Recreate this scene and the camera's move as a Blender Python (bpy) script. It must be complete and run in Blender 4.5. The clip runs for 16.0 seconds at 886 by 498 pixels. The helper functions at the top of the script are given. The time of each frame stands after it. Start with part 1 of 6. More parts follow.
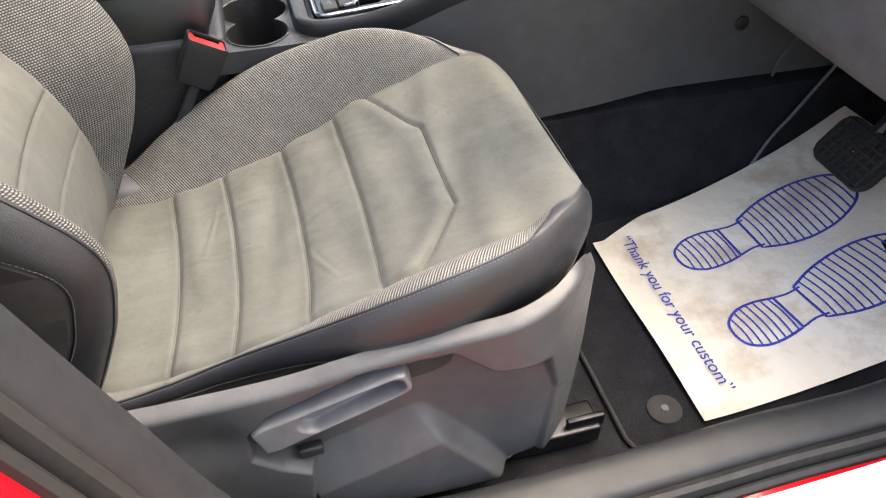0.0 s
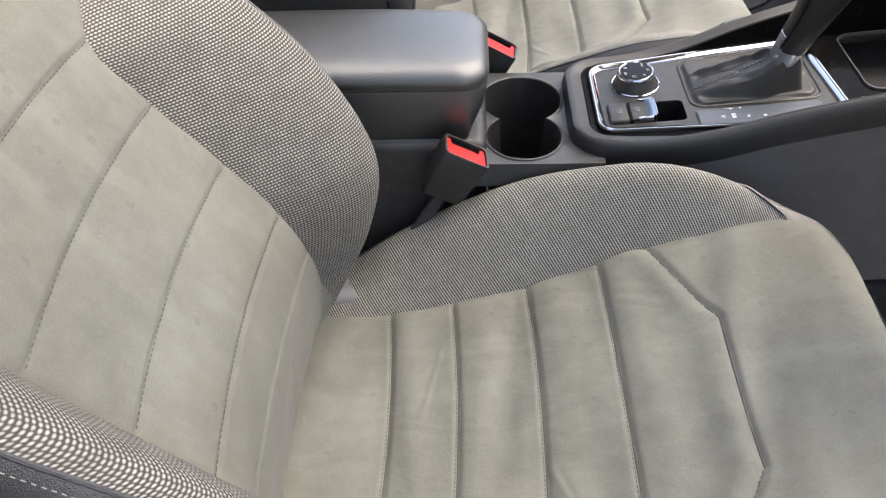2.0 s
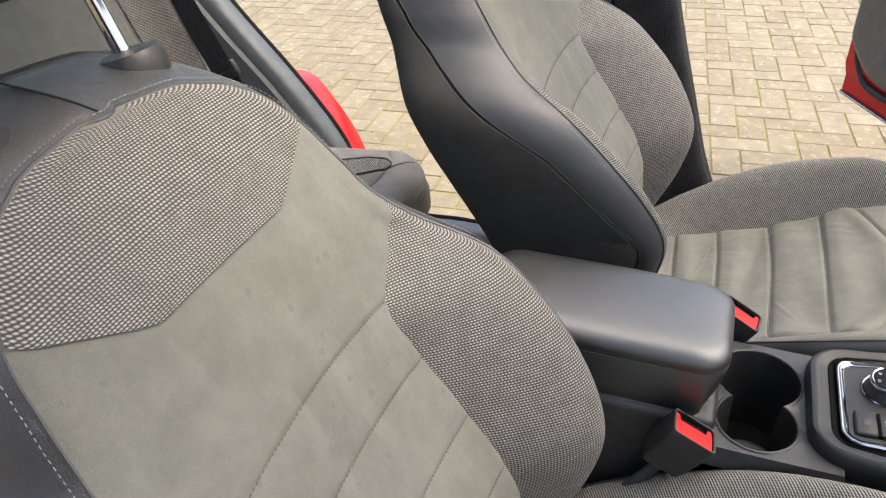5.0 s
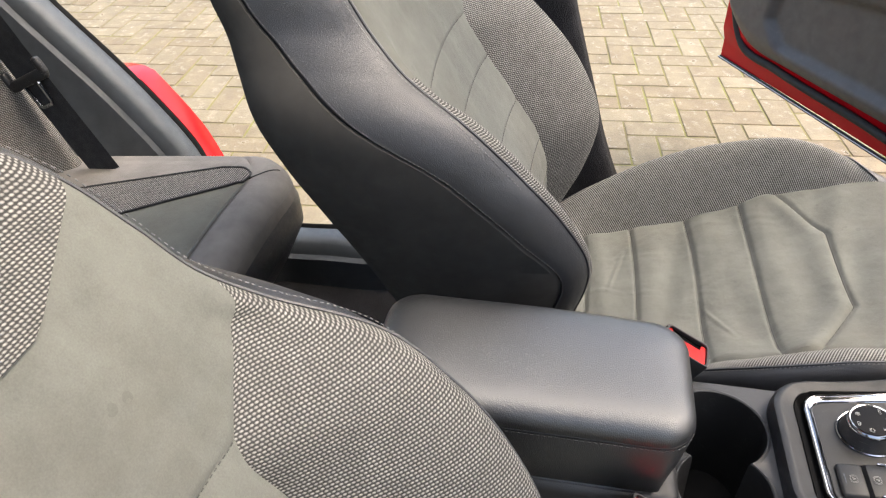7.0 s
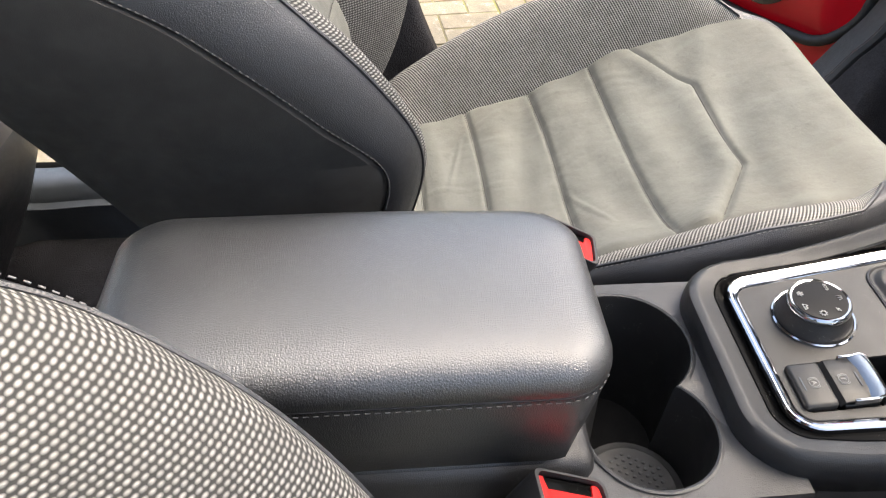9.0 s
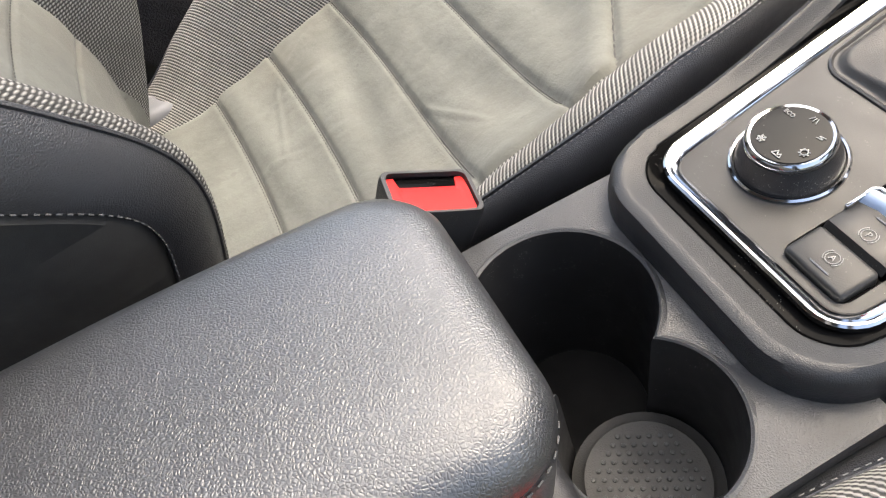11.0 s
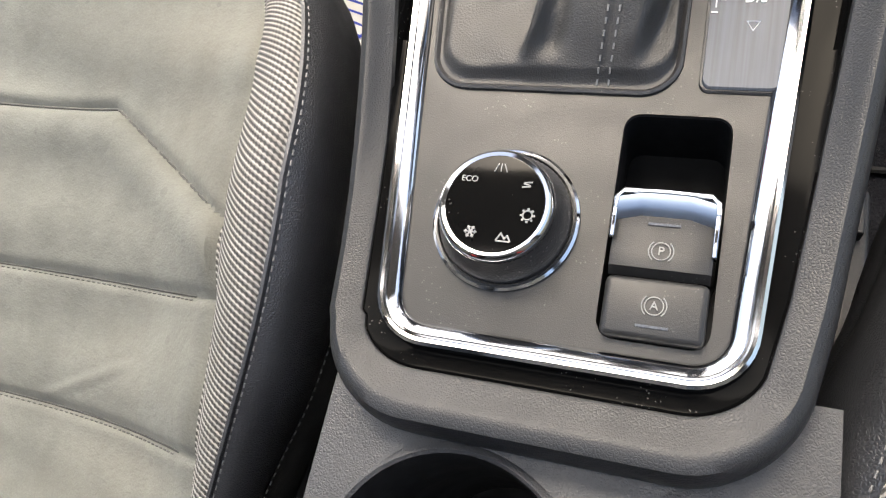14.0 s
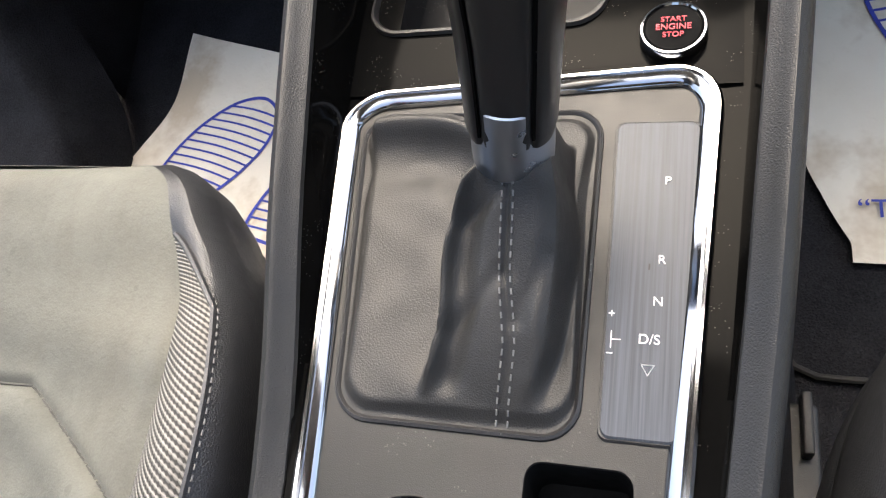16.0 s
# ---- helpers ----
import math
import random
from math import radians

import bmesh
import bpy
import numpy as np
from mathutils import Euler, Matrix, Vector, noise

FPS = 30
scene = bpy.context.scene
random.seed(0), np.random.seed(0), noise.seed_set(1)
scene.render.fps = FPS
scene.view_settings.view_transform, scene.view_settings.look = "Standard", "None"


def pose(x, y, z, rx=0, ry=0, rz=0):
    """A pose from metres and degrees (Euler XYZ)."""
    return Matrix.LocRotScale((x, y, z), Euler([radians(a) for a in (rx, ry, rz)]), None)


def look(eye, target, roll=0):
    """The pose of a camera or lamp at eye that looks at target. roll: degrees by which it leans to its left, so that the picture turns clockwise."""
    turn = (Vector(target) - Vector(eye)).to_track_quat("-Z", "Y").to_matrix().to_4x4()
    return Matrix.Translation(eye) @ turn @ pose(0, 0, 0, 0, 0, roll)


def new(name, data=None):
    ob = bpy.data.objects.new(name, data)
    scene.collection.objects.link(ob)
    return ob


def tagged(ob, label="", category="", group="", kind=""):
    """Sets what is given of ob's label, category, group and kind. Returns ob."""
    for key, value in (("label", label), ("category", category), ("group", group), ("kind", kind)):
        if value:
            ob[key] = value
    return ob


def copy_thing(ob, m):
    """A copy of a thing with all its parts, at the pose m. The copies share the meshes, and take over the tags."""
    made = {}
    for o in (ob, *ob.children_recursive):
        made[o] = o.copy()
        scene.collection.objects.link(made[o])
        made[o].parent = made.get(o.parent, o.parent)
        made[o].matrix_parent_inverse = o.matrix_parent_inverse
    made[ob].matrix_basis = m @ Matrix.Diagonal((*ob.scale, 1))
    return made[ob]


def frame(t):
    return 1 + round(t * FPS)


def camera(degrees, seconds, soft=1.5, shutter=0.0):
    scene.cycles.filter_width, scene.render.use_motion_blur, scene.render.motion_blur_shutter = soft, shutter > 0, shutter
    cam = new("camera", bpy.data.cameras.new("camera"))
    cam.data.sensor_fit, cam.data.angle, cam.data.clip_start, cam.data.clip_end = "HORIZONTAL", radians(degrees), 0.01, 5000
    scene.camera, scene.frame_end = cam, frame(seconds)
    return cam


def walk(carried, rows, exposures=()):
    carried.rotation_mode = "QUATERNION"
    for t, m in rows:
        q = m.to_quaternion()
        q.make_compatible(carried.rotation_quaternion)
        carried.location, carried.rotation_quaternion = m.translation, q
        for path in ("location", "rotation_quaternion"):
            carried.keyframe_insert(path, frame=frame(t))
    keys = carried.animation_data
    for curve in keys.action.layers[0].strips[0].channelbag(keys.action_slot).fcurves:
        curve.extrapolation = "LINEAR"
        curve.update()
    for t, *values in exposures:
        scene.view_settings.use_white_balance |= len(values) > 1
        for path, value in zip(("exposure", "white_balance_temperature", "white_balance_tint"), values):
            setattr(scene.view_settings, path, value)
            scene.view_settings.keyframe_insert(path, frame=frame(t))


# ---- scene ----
cam = camera(62.08, 16.0, soft=1.2)
# seconds, eye, target, roll
PATH = [
    (0, (1.0298, 0.0228, 1.0983), (0.3153, 0.2104, 0.4243), -0.78),
    (0.5, (0.9663, 0.0350, 1.0991), (0.2455, 0.1444, 0.4146), -1.50),
    (1, (0.8825, 0.0176, 1.1232), (0.1749, 0.0867, 0.4199), -1.23),
    (1.5, (0.8018, -0.0111, 1.1353), (0.1060, 0.0149, 0.4175), -1.45),
    (2, (0.7211, -0.0366, 1.1377), (0.0190, -0.0758, 0.4267), -2.45),
    (2.5, (0.7341, -0.0276, 1.1796), (0.0246, -0.1497, 0.4855), -4.04),
    (3, (0.7628, -0.0143, 1.2065), (0.0384, -0.1967, 0.5416), -3.22),
    (3.5, (0.7735, -0.0068, 1.2348), (0.0346, -0.2802, 0.6189), -4.28),
    (4, (0.7666, -0.0178, 1.2601), (0.0180, -0.3505, 0.6866), -4.51),
    (4.2, (0.7527, -0.0367, 1.2675), (0.0034, -0.3717, 0.6962), -3.54),
    (6.3, (0.5618, -0.1070, 1.2359), (-0.2186, -0.3504, 0.6597), -3.41),
    (6.5, (0.5390, -0.1199, 1.2284), (-0.2426, -0.3394, 0.6446), -2.80),
    (7, (0.4898, -0.1427, 1.2100), (-0.2954, -0.2986, 0.6106), -1.26),
    (7.5, (0.4384, -0.1599, 1.1923), (-0.3418, -0.2523, 0.5735), 0.34),
    (8, (0.3842, -0.1713, 1.1692), (-0.3835, -0.1933, 0.5286), 2.04),
    (8.5, (0.3336, -0.1670, 1.1143), (-0.4182, -0.1462, 0.4552), 1.51),
    (9, (0.3121, -0.1337, 1.0363), (-0.4245, -0.0685, 0.3631), 1.06),
    (9.2, (0.3015, -0.1278, 1.0098), (-0.4221, -0.0478, 0.3243), 0.41),
    (11.3, (0.1437, -0.0421, 0.9434), (-0.4603, 0.0810, 0.1559), -24.73),
    (11.5, (0.1265, -0.0340, 0.9369), (-0.4541, 0.1053, 0.1347), -27.06),
    (12, (0.0978, -0.0125, 0.9283), (-0.4348, 0.1644, 0.1007), -32.63),
    (12.5, (0.0830, 0.0051, 0.9226), (-0.3913, 0.2169, 0.0681), -36.95),
    (13, (0.0726, 0.0238, 0.9187), (-0.3503, 0.2738, 0.0476), -38.86),
    (13.5, (0.0626, 0.0436, 0.9141), (-0.3055, 0.3283, 0.0291), -38.17),
    (14, (0.0580, 0.0540, 0.9081), (-0.2658, 0.3568, 0.0117), -37.00),
    (14.5, (0.0589, 0.0590, 0.9096), (-0.2444, 0.3985, 0.0191), -33.96),
    (15, (0.0626, 0.0891, 0.9113), (-0.2322, 0.4682, 0.0341), -30.93),
    (15.5, (0.0692, 0.1174, 0.9192), (-0.2271, 0.5298, 0.0577), -29.05),
    (16, (0.0785, 0.1346, 0.9269), (-0.2314, 0.5959, 0.0956), -27.35),
]
# the clip's camera darkens a little over the pale seats
EXPOSURES = [(0, 1.98, 7150, 9), (1.5, 1.74, 6800, 9), (2.5, 1.80, 6800, 8), (3.5, 1.54, 6850, 8), (4.2, 1.44, 6850, 8), (6.3, 1.38, 6900, 8), (7.5, 1.53, 6900, 8), (9.0, 1.84, 6850, 8), (11.3, 1.90, 6900, 7), (12.5, 1.80, 6850, 7), (14, 1.72, 6850, 6), (16, 1.68, 6850, 7)]
walk(cam, [(t, look(eye, target, roll)) for t, eye, target, roll in PATH], EXPOSURES)
# END OF WALK

# ---- world and light: bright overcast daylight ----
world = bpy.data.worlds.new("overcast_sky")
scene.world = world
world.use_nodes = True
wn = world.node_tree
sky = wn.nodes.new("ShaderNodeTexSky")
sky.sky_type = "NISHITA"
sky.sun_disc = False
sky.sun_elevation = radians(62)
sky.sun_rotation = radians(-14)
sky.air_density, sky.dust_density, sky.ozone_density = 1.0, 6.0, 1.0
wbg = wn.nodes["Background"]
wbg.inputs[1].default_value = 0.25
wn.links.new(sky.outputs[0], wbg.inputs[0])
sun_data = bpy.data.lights.new("sun", "SUN")
sun_data.energy, sun_data.angle, sun_data.color = 0.85, radians(60), (1.0, 0.97, 0.92)
sun = new("sun", sun_data)
sun.matrix_world = look((-0.35, 1.45, 4.7), (0, 0, 0))


# ---- materials ----
def nodes_of(name):
    m = bpy.data.materials.new(name)
    m.use_nodes = True
    nt = m.node_tree
    return m, nt, nt.nodes["Principled BSDF"]


def val(nt, kind, a, b=None, c=None, clamp=False):
    n = nt.nodes.new("ShaderNodeMath")
    n.operation, n.use_clamp = kind, clamp
    for i, v in enumerate((a, b, c)):
        if v is None:
            continue
        if isinstance(v, (int, float)):
            n.inputs[i].default_value = v
        else:
            nt.links.new(v, n.inputs[i])
    return n.outputs[0]


def coords(nt, kind="Object"):
    return nt.nodes.new("ShaderNodeTexCoord").outputs[kind]


def noise_tex(nt, vec, scale, detail=4.0, rough=0.55):
    n = nt.nodes.new("ShaderNodeTexNoise")
    n.inputs["Scale"].default_value, n.inputs["Detail"].default_value, n.inputs["Roughness"].default_value = scale, detail, rough
    nt.links.new(vec, n.inputs["Vector"])
    return n.outputs["Fac"]


def cells(nt, vec, scale, feature="DISTANCE_TO_EDGE"):
    n = nt.nodes.new("ShaderNodeTexVoronoi")
    n.feature = feature
    n.inputs["Scale"].default_value = scale
    nt.links.new(vec, n.inputs["Vector"])
    return n.outputs["Distance"]


def ramp(nt, fac, stops):
    n = nt.nodes.new("ShaderNodeValToRGB")
    e = n.color_ramp.elements
    while len(e) < len(stops):
        e.new(0.5)
    for el, (p, c) in zip(e, stops):
        el.position, el.color = p, (*c, 1.0)
    nt.links.new(fac, n.inputs[0])
    return n.outputs[0]


def blend(nt, fac, a, b, kind="MIX"):
    n = nt.nodes.new("ShaderNodeMix")
    n.data_type, n.blend_type = "RGBA", kind
    if isinstance(fac, (int, float)):
        n.inputs[0].default_value = fac
    else:
        nt.links.new(fac, n.inputs[0])
    for i, v in ((6, a), (7, b)):
        if isinstance(v, tuple):
            n.inputs[i].default_value = (*v, 1.0)
        else:
            nt.links.new(v, n.inputs[i])
    return n.outputs[2]


def bump(nt, bsdf, height, strength, distance):
    n = nt.nodes.new("ShaderNodeBump")
    n.inputs["Strength"].default_value, n.inputs["Distance"].default_value = strength, distance
    nt.links.new(height, n.inputs["Height"])
    nt.links.new(n.outputs[0], bsdf.inputs["Normal"])


def plain(name, c, rough=0.5, metal=0.0, var=0.15, scale=30.0, grain=0.0, grain_scale=700.0, specks=0.0, spec=0.5):
    """A solid surface with slow colour drift, fine grain and a little dust."""
    m, nt, b = nodes_of(name)
    v = coords(nt)
    n1 = noise_tex(nt, v, scale)
    lo, hi = tuple(x * (1 - var) for x in c), tuple(min(1, x * (1 + var)) for x in c)
    col = ramp(nt, n1, [(0.3, lo), (0.7, hi)])
    if specks:
        d = cells(nt, v, 620.0, "F1")
        dust = val(nt, "MULTIPLY", val(nt, "LESS_THAN", d, 0.17), val(nt, "GREATER_THAN", noise_tex(nt, v, 60.0), 0.57))
        col = blend(nt, val(nt, "MULTIPLY", dust, specks), col, (0.45, 0.43, 0.4))
    nt.links.new(col, b.inputs["Base Color"])
    b.inputs["Metallic"].default_value = metal
    b.inputs["Specular IOR Level"].default_value = spec
    r = ramp(nt, noise_tex(nt, v, scale * 2.3), [(0.3, (rough * 0.85,) * 3), (0.7, (min(1, rough * 1.15),) * 3)])
    nt.links.new(r, b.inputs["Roughness"])
    if grain:
        g = val(nt, "ADD", val(nt, "MULTIPLY", cells(nt, v, grain_scale), 0.8), val(nt, "MULTIPLY", noise_tex(nt, v, grain_scale * 0.6), 0.6))
        bump(nt, b, g, grain, 0.0012)
    return m


def suede(name, c):
    m, nt, b = nodes_of(name)
    v = coords(nt)
    n1 = noise_tex(nt, v, 9.0, 5.0, 0.6)
    n2 = noise_tex(nt, v, 38.0, 4.0, 0.65)
    n3 = noise_tex(nt, v, 900.0, 2.0)
    f = val(nt, "ADD", val(nt, "MULTIPLY", n1, 0.42), val(nt, "ADD", val(nt, "MULTIPLY", n2, 0.30), val(nt, "MULTIPLY", n3, 0.28)))
    col = ramp(nt, f, [(0.36, tuple(x * 0.78 for x in c)), (0.5, tuple(x * 0.98 for x in c)), (0.64, tuple(x * 1.20 for x in c))])
    warm = ramp(nt, noise_tex(nt, v, 5.0, 4.0, 0.6), [(0.45, (0, 0, 0)), (0.62, (1, 1, 1))])
    col = blend(nt, val(nt, "MULTIPLY", warm, 0.22), col, (c[0] * 1.12, c[1] * 0.98, c[2] * 0.86))
    # brush strokes: long soft marks where the nap lies the other way
    stretch = nt.nodes.new("ShaderNodeMapping")
    stretch.inputs["Scale"].default_value = (26.0, 7.0, 9.0)
    stretch.inputs["Rotation"].default_value = (0.3, 0.2, 0.6)
    nt.links.new(v, stretch.inputs["Vector"])
    stroke = ramp(nt, noise_tex(nt, stretch.outputs[0], 1.0, 3.0, 0.6), [(0.54, (0, 0, 0)), (0.66, (1, 1, 1))])
    col = blend(nt, val(nt, "MULTIPLY", stroke, 0.22), col, tuple(x * 1.45 for x in c))
    spot = val(nt, "MULTIPLY", val(nt, "LESS_THAN", cells(nt, v, 42.0, "F1"), 0.15), val(nt, "GREATER_THAN", n2, 0.55))
    col = blend(nt, val(nt, "MULTIPLY", spot, 0.25), col, tuple(x * 0.5 for x in c))
    nt.links.new(col, b.inputs["Base Color"])
    b.inputs["Roughness"].default_value = 0.93
    b.inputs["Specular IOR Level"].default_value = 0.25
    b.inputs["Sheen Weight"].default_value = 0.06
    b.inputs["Sheen Roughness"].default_value = 0.45
    h = val(nt, "ADD", val(nt, "MULTIPLY", n2, 1.2), val(nt, "MULTIPLY", n3, 0.18))
    bump(nt, b, h, 0.25, 0.006)
    return m


def weave(name, dark, light, pitch, twill=False):
    """Woven seat cloth: rows of slanted pale nubs on dark ground threads."""
    m, nt, b = nodes_of(name)
    sep = nt.nodes.new("ShaderNodeSeparateXYZ")
    nt.links.new(coords(nt, "UV"), sep.inputs[0])
    u = val(nt, "DIVIDE", sep.outputs[0], pitch)
    v = val(nt, "DIVIDE", sep.outputs[1], pitch * 0.88)
    row = val(nt, "FLOOR", v)
    odd = val(nt, "MULTIPLY", val(nt, "MODULO", val(nt, "ADD", row, 5000.0), 2.0), 0.14)
    fx = val(nt, "SUBTRACT", val(nt, "FRACT", val(nt, "ADD", val(nt, "ADD", u, odd), 5000.0)), 0.5)
    fy = val(nt, "SUBTRACT", val(nt, "FRACT", val(nt, "ADD", v, 5000.0)), 0.5)
    fx = val(nt, "SUBTRACT", fx, val(nt, "MULTIPLY", fy, 0.35))
    d = val(nt, "SQRT", val(nt, "ADD", val(nt, "MULTIPLY", val(nt, "MULTIPLY", fx, fx), 0.75), val(nt, "MULTIPLY", val(nt, "MULTIPLY", fy, fy), 1.3)))
    if twill:
        # pale cords running aslant, pinched once in every row
        cord = val(nt, "SUBTRACT", val(nt, "FRACT", val(nt, "ADD", val(nt, "ADD", u, val(nt, "MULTIPLY", v, 0.5)), 5000.0)), 0.5)
        pinch = val(nt, "ADD", 0.44, val(nt, "MULTIPLY", val(nt, "MULTIPLY", fy, fy), -1.05))
        nub = val(nt, "SUBTRACT", 1.0, val(nt, "DIVIDE", val(nt, "ABSOLUTE", cord), pinch), clamp=True)
    else:
        nub = val(nt, "SUBTRACT", 1.0, val(nt, "DIVIDE", d, 0.47), clamp=True)
    soft = val(nt, "MULTIPLY", nub, 1.45, clamp=True)
    tone = noise_tex(nt, coords(nt), 60.0)
    cell = nt.nodes.new("ShaderNodeCombineXYZ")
    nt.links.new(val(nt, "FLOOR", val(nt, "ADD", u, odd)), cell.inputs[0])
    nt.links.new(row, cell.inputs[1])
    wn_node = nt.nodes.new("ShaderNodeTexWhiteNoise")
    nt.links.new(cell.outputs[0], wn_node.inputs["Vector"])
    tone = val(nt, "ADD", val(nt, "MULTIPLY", tone, 0.8), val(nt, "MULTIPLY", wn_node.outputs["Value"], 0.2))
    li = ramp(nt, tone, [(0.25, tuple(x * 0.78 for x in light)), (0.75, tuple(x * 1.18 for x in light))])
    col = blend(nt, soft, dark, li)
    nt.links.new(col, b.inputs["Base Color"])
    b.inputs["Roughness"].default_value = 0.85
    b.inputs["Specular IOR Level"].default_value = 0.3
    bump(nt, b, nub, 0.55, 0.001)
    return m


def leather(name, c, rough=0.42, scale=800.0, strength=0.38, gloss=0.5, coat=0.0):
    m, nt, b = nodes_of(name)
    b.inputs["Coat Weight"].default_value, b.inputs["Coat Roughness"].default_value = coat, 0.38
    v = coords(nt)
    warp = nt.nodes.new("ShaderNodeVectorMath")
    warp.operation = "ADD"
    nt.links.new(v, warp.inputs[0])
    nz = nt.nodes.new("ShaderNodeTexNoise")
    nz.inputs["Scale"].default_value = 260.0
    sc = nt.nodes.new("ShaderNodeVectorMath")
    sc.operation = "SCALE"
    sc.inputs["Scale"].default_value = 0.0018
    nt.links.new(v, nz.inputs["Vector"])
    nt.links.new(nz.outputs["Color"], sc.inputs[0])
    nt.links.new(sc.outputs[0], warp.inputs[1])
    g = cells(nt, warp.outputs[0], scale)
    b.inputs["Specular IOR Level"].default_value = gloss
    n1 = noise_tex(nt, v, 14.0)
    n2 = noise_tex(nt, v, 90.0)
    col = ramp(nt, n1, [(0.3, tuple(x * 0.8 for x in c)), (0.7, tuple(x * 1.25 for x in c))])
    nt.links.new(col, b.inputs["Base Color"])
    r = ramp(nt, n2, [(0.3, (rough * 0.88,) * 3), (0.7, (rough * 1.15,) * 3)])
    nt.links.new(r, b.inputs["Roughness"])
    h = val(nt, "ADD", val(nt, "MULTIPLY", val(nt, "MINIMUM", g, 0.3), 2.2), val(nt, "MULTIPLY", n2, 0.15))
    bump(nt, b, h, strength, 0.0009)
    return m


def carpet(name, c):
    m, nt, b = nodes_of(name)
    v = coords(nt)
    n1, n2 = noise_tex(nt, v, 500.0, 3.0), noise_tex(nt, v, 22.0, 4.0)
    f = val(nt, "ADD", val(nt, "MULTIPLY", n1, 0.6), val(nt, "MULTIPLY", n2, 0.4))
    nt.links.new(ramp(nt, f, [(0.35, tuple(x * 0.5 for x in c)), (0.65, tuple(x * 1.6 for x in c))]), b.inputs["Base Color"])
    b.inputs["Roughness"].default_value = 1.0
    b.inputs["Specular IOR Level"].default_value = 0.15
    bump(nt, b, n1, 0.9, 0.003)
    return m


M_SUEDE = suede("grey_suede", (0.107, 0.109, 0.097))
M_WEAVE = weave("woven_cloth", (0.033, 0.032, 0.030), (0.258, 0.250, 0.233), 0.0033)
M_TWILL = weave("twilled_cloth", (0.036, 0.035, 0.033), (0.255, 0.248, 0.230), 0.0031, True)
M_LEATHER = leather("black_leather", (0.0165, 0.0175, 0.0205), 0.42, 760.0, 0.36, 0.72, 0.14)
M_LID = leather("armrest_leather", (0.010, 0.0108, 0.0125), 0.38, 700.0, 0.34, 1.0, 0.6)
M_BOOT = leather("gaiter_leather", (0.019, 0.019, 0.019), 0.47, 900.0, 0.2, 0.34)
M_GRIP = leather("grip_leather", (0.009, 0.009, 0.0095), 0.36, 1300.0, 0.07, 0.45)
M_RIM = leather("soft_rim", (0.0145, 0.0152, 0.0165), 0.44, 900.0, 0.20, 0.35)
M_SIDE = plain("dark_cloth", (0.034, 0.033, 0.031), 0.85, grain=0.3, grain_scale=1200, spec=0.25)
M_THREAD = plain("grey_thread", (0.14, 0.14, 0.14), 0.7)
M_DARKTHREAD = plain("dark_thread", (0.08, 0.08, 0.08), 0.7)
# seam thread, and the dark lines drawn for shade in the seams
M_SEAM = plain("suede_thread_and_shade", (0.038, 0.038, 0.035), 0.8)
M_PLASTIC = plain("grey_plastic", (0.044, 0.045, 0.048), 0.42, grain=0.35, grain_scale=900, specks=0.2)
M_BLACKPLASTIC = plain("black_plastic", (0.011, 0.011, 0.012), 0.5, grain=0.25, grain_scale=900, specks=0.25)
M_LEVER = plain("lever_plastic", (0.105, 0.107, 0.112), 0.38, specks=0.3)
M_PANEL = plain("console_panel", (0.013, 0.013, 0.013), 0.45, grain=0.12, grain_scale=1600, specks=0.10, spec=0.36)
M_DECK = plain("console_deck", (0.034, 0.035, 0.037), 0.42, grain=0.34, grain_scale=820, spec=0.3)
M_CAP = plain("dusty_gloss_cap", (0.003, 0.003, 0.003), 0.07, specks=0.14, spec=0.10)
M_GLOSS = plain("piano_black", (0.003, 0.003, 0.003), 0.10, specks=0.16, spec=0.02)
M_CHROME = plain("chrome", (0.38, 0.39, 0.41), 0.10, 1.0, var=0.04)
M_SATIN = plain("satin_metal", (0.40, 0.44, 0.50), 0.30, 1.0, var=0.05)
M_RED = plain("red_paint", (0.46, 0.004, 0.010), 0.14, var=0.05, spec=0.28)
M_BUCKLE = plain("red_button", (0.44, 0.012, 0.011), 0.45, var=0.06, spec=0.2)
M_SILL = plain("sill_plastic", (0.019, 0.020, 0.022), 0.48, grain=0.35, grain_scale=900, specks=0.12, spec=0.4)
M_RUBBER = plain("rubber_seal", (0.011, 0.011, 0.011), 0.65, grain=0.2)
M_BLACKWELL = plain("deep_black_plastic", (0.011, 0.011, 0.0115), 0.4, specks=0.3, spec=0.4)
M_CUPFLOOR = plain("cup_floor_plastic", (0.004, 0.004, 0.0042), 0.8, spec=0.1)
M_CARPET = carpet("black_carpet", (0.015, 0.015, 0.017))
M_LETTER = plain("pale_letter_print", (0.8, 0.8, 0.8), 0.5, var=0.02)
M_WHITE = plain("white_print", (0.19, 0.19, 0.19), 0.5, var=0.02)
M_SILVER = plain("scuff_plate", (0.52, 0.53, 0.54), 0.42, 0.4, specks=0.3)
M_BELT = plain("belt_webbing", (0.02, 0.02, 0.022), 0.75, grain=0.5, grain_scale=1500)
M_HEADLINER = plain("headliner", (0.16, 0.155, 0.15), 0.9)
M_BLUEINK = plain("blue_ink", (0.03, 0.045, 0.30), 0.7)
M_TRIM = plain("grey_trim", (0.058, 0.067, 0.077), 0.55, grain=0.3, grain_scale=900)
M_SEATTRIM = plain("seat_trim_plastic", (0.052, 0.053, 0.056), 0.40, grain=0.3, grain_scale=900, specks=0.25)
M_BENCHWEAVE = weave("bench_cloth", (0.022, 0.021, 0.020), (0.27, 0.26, 0.245), 0.0048)
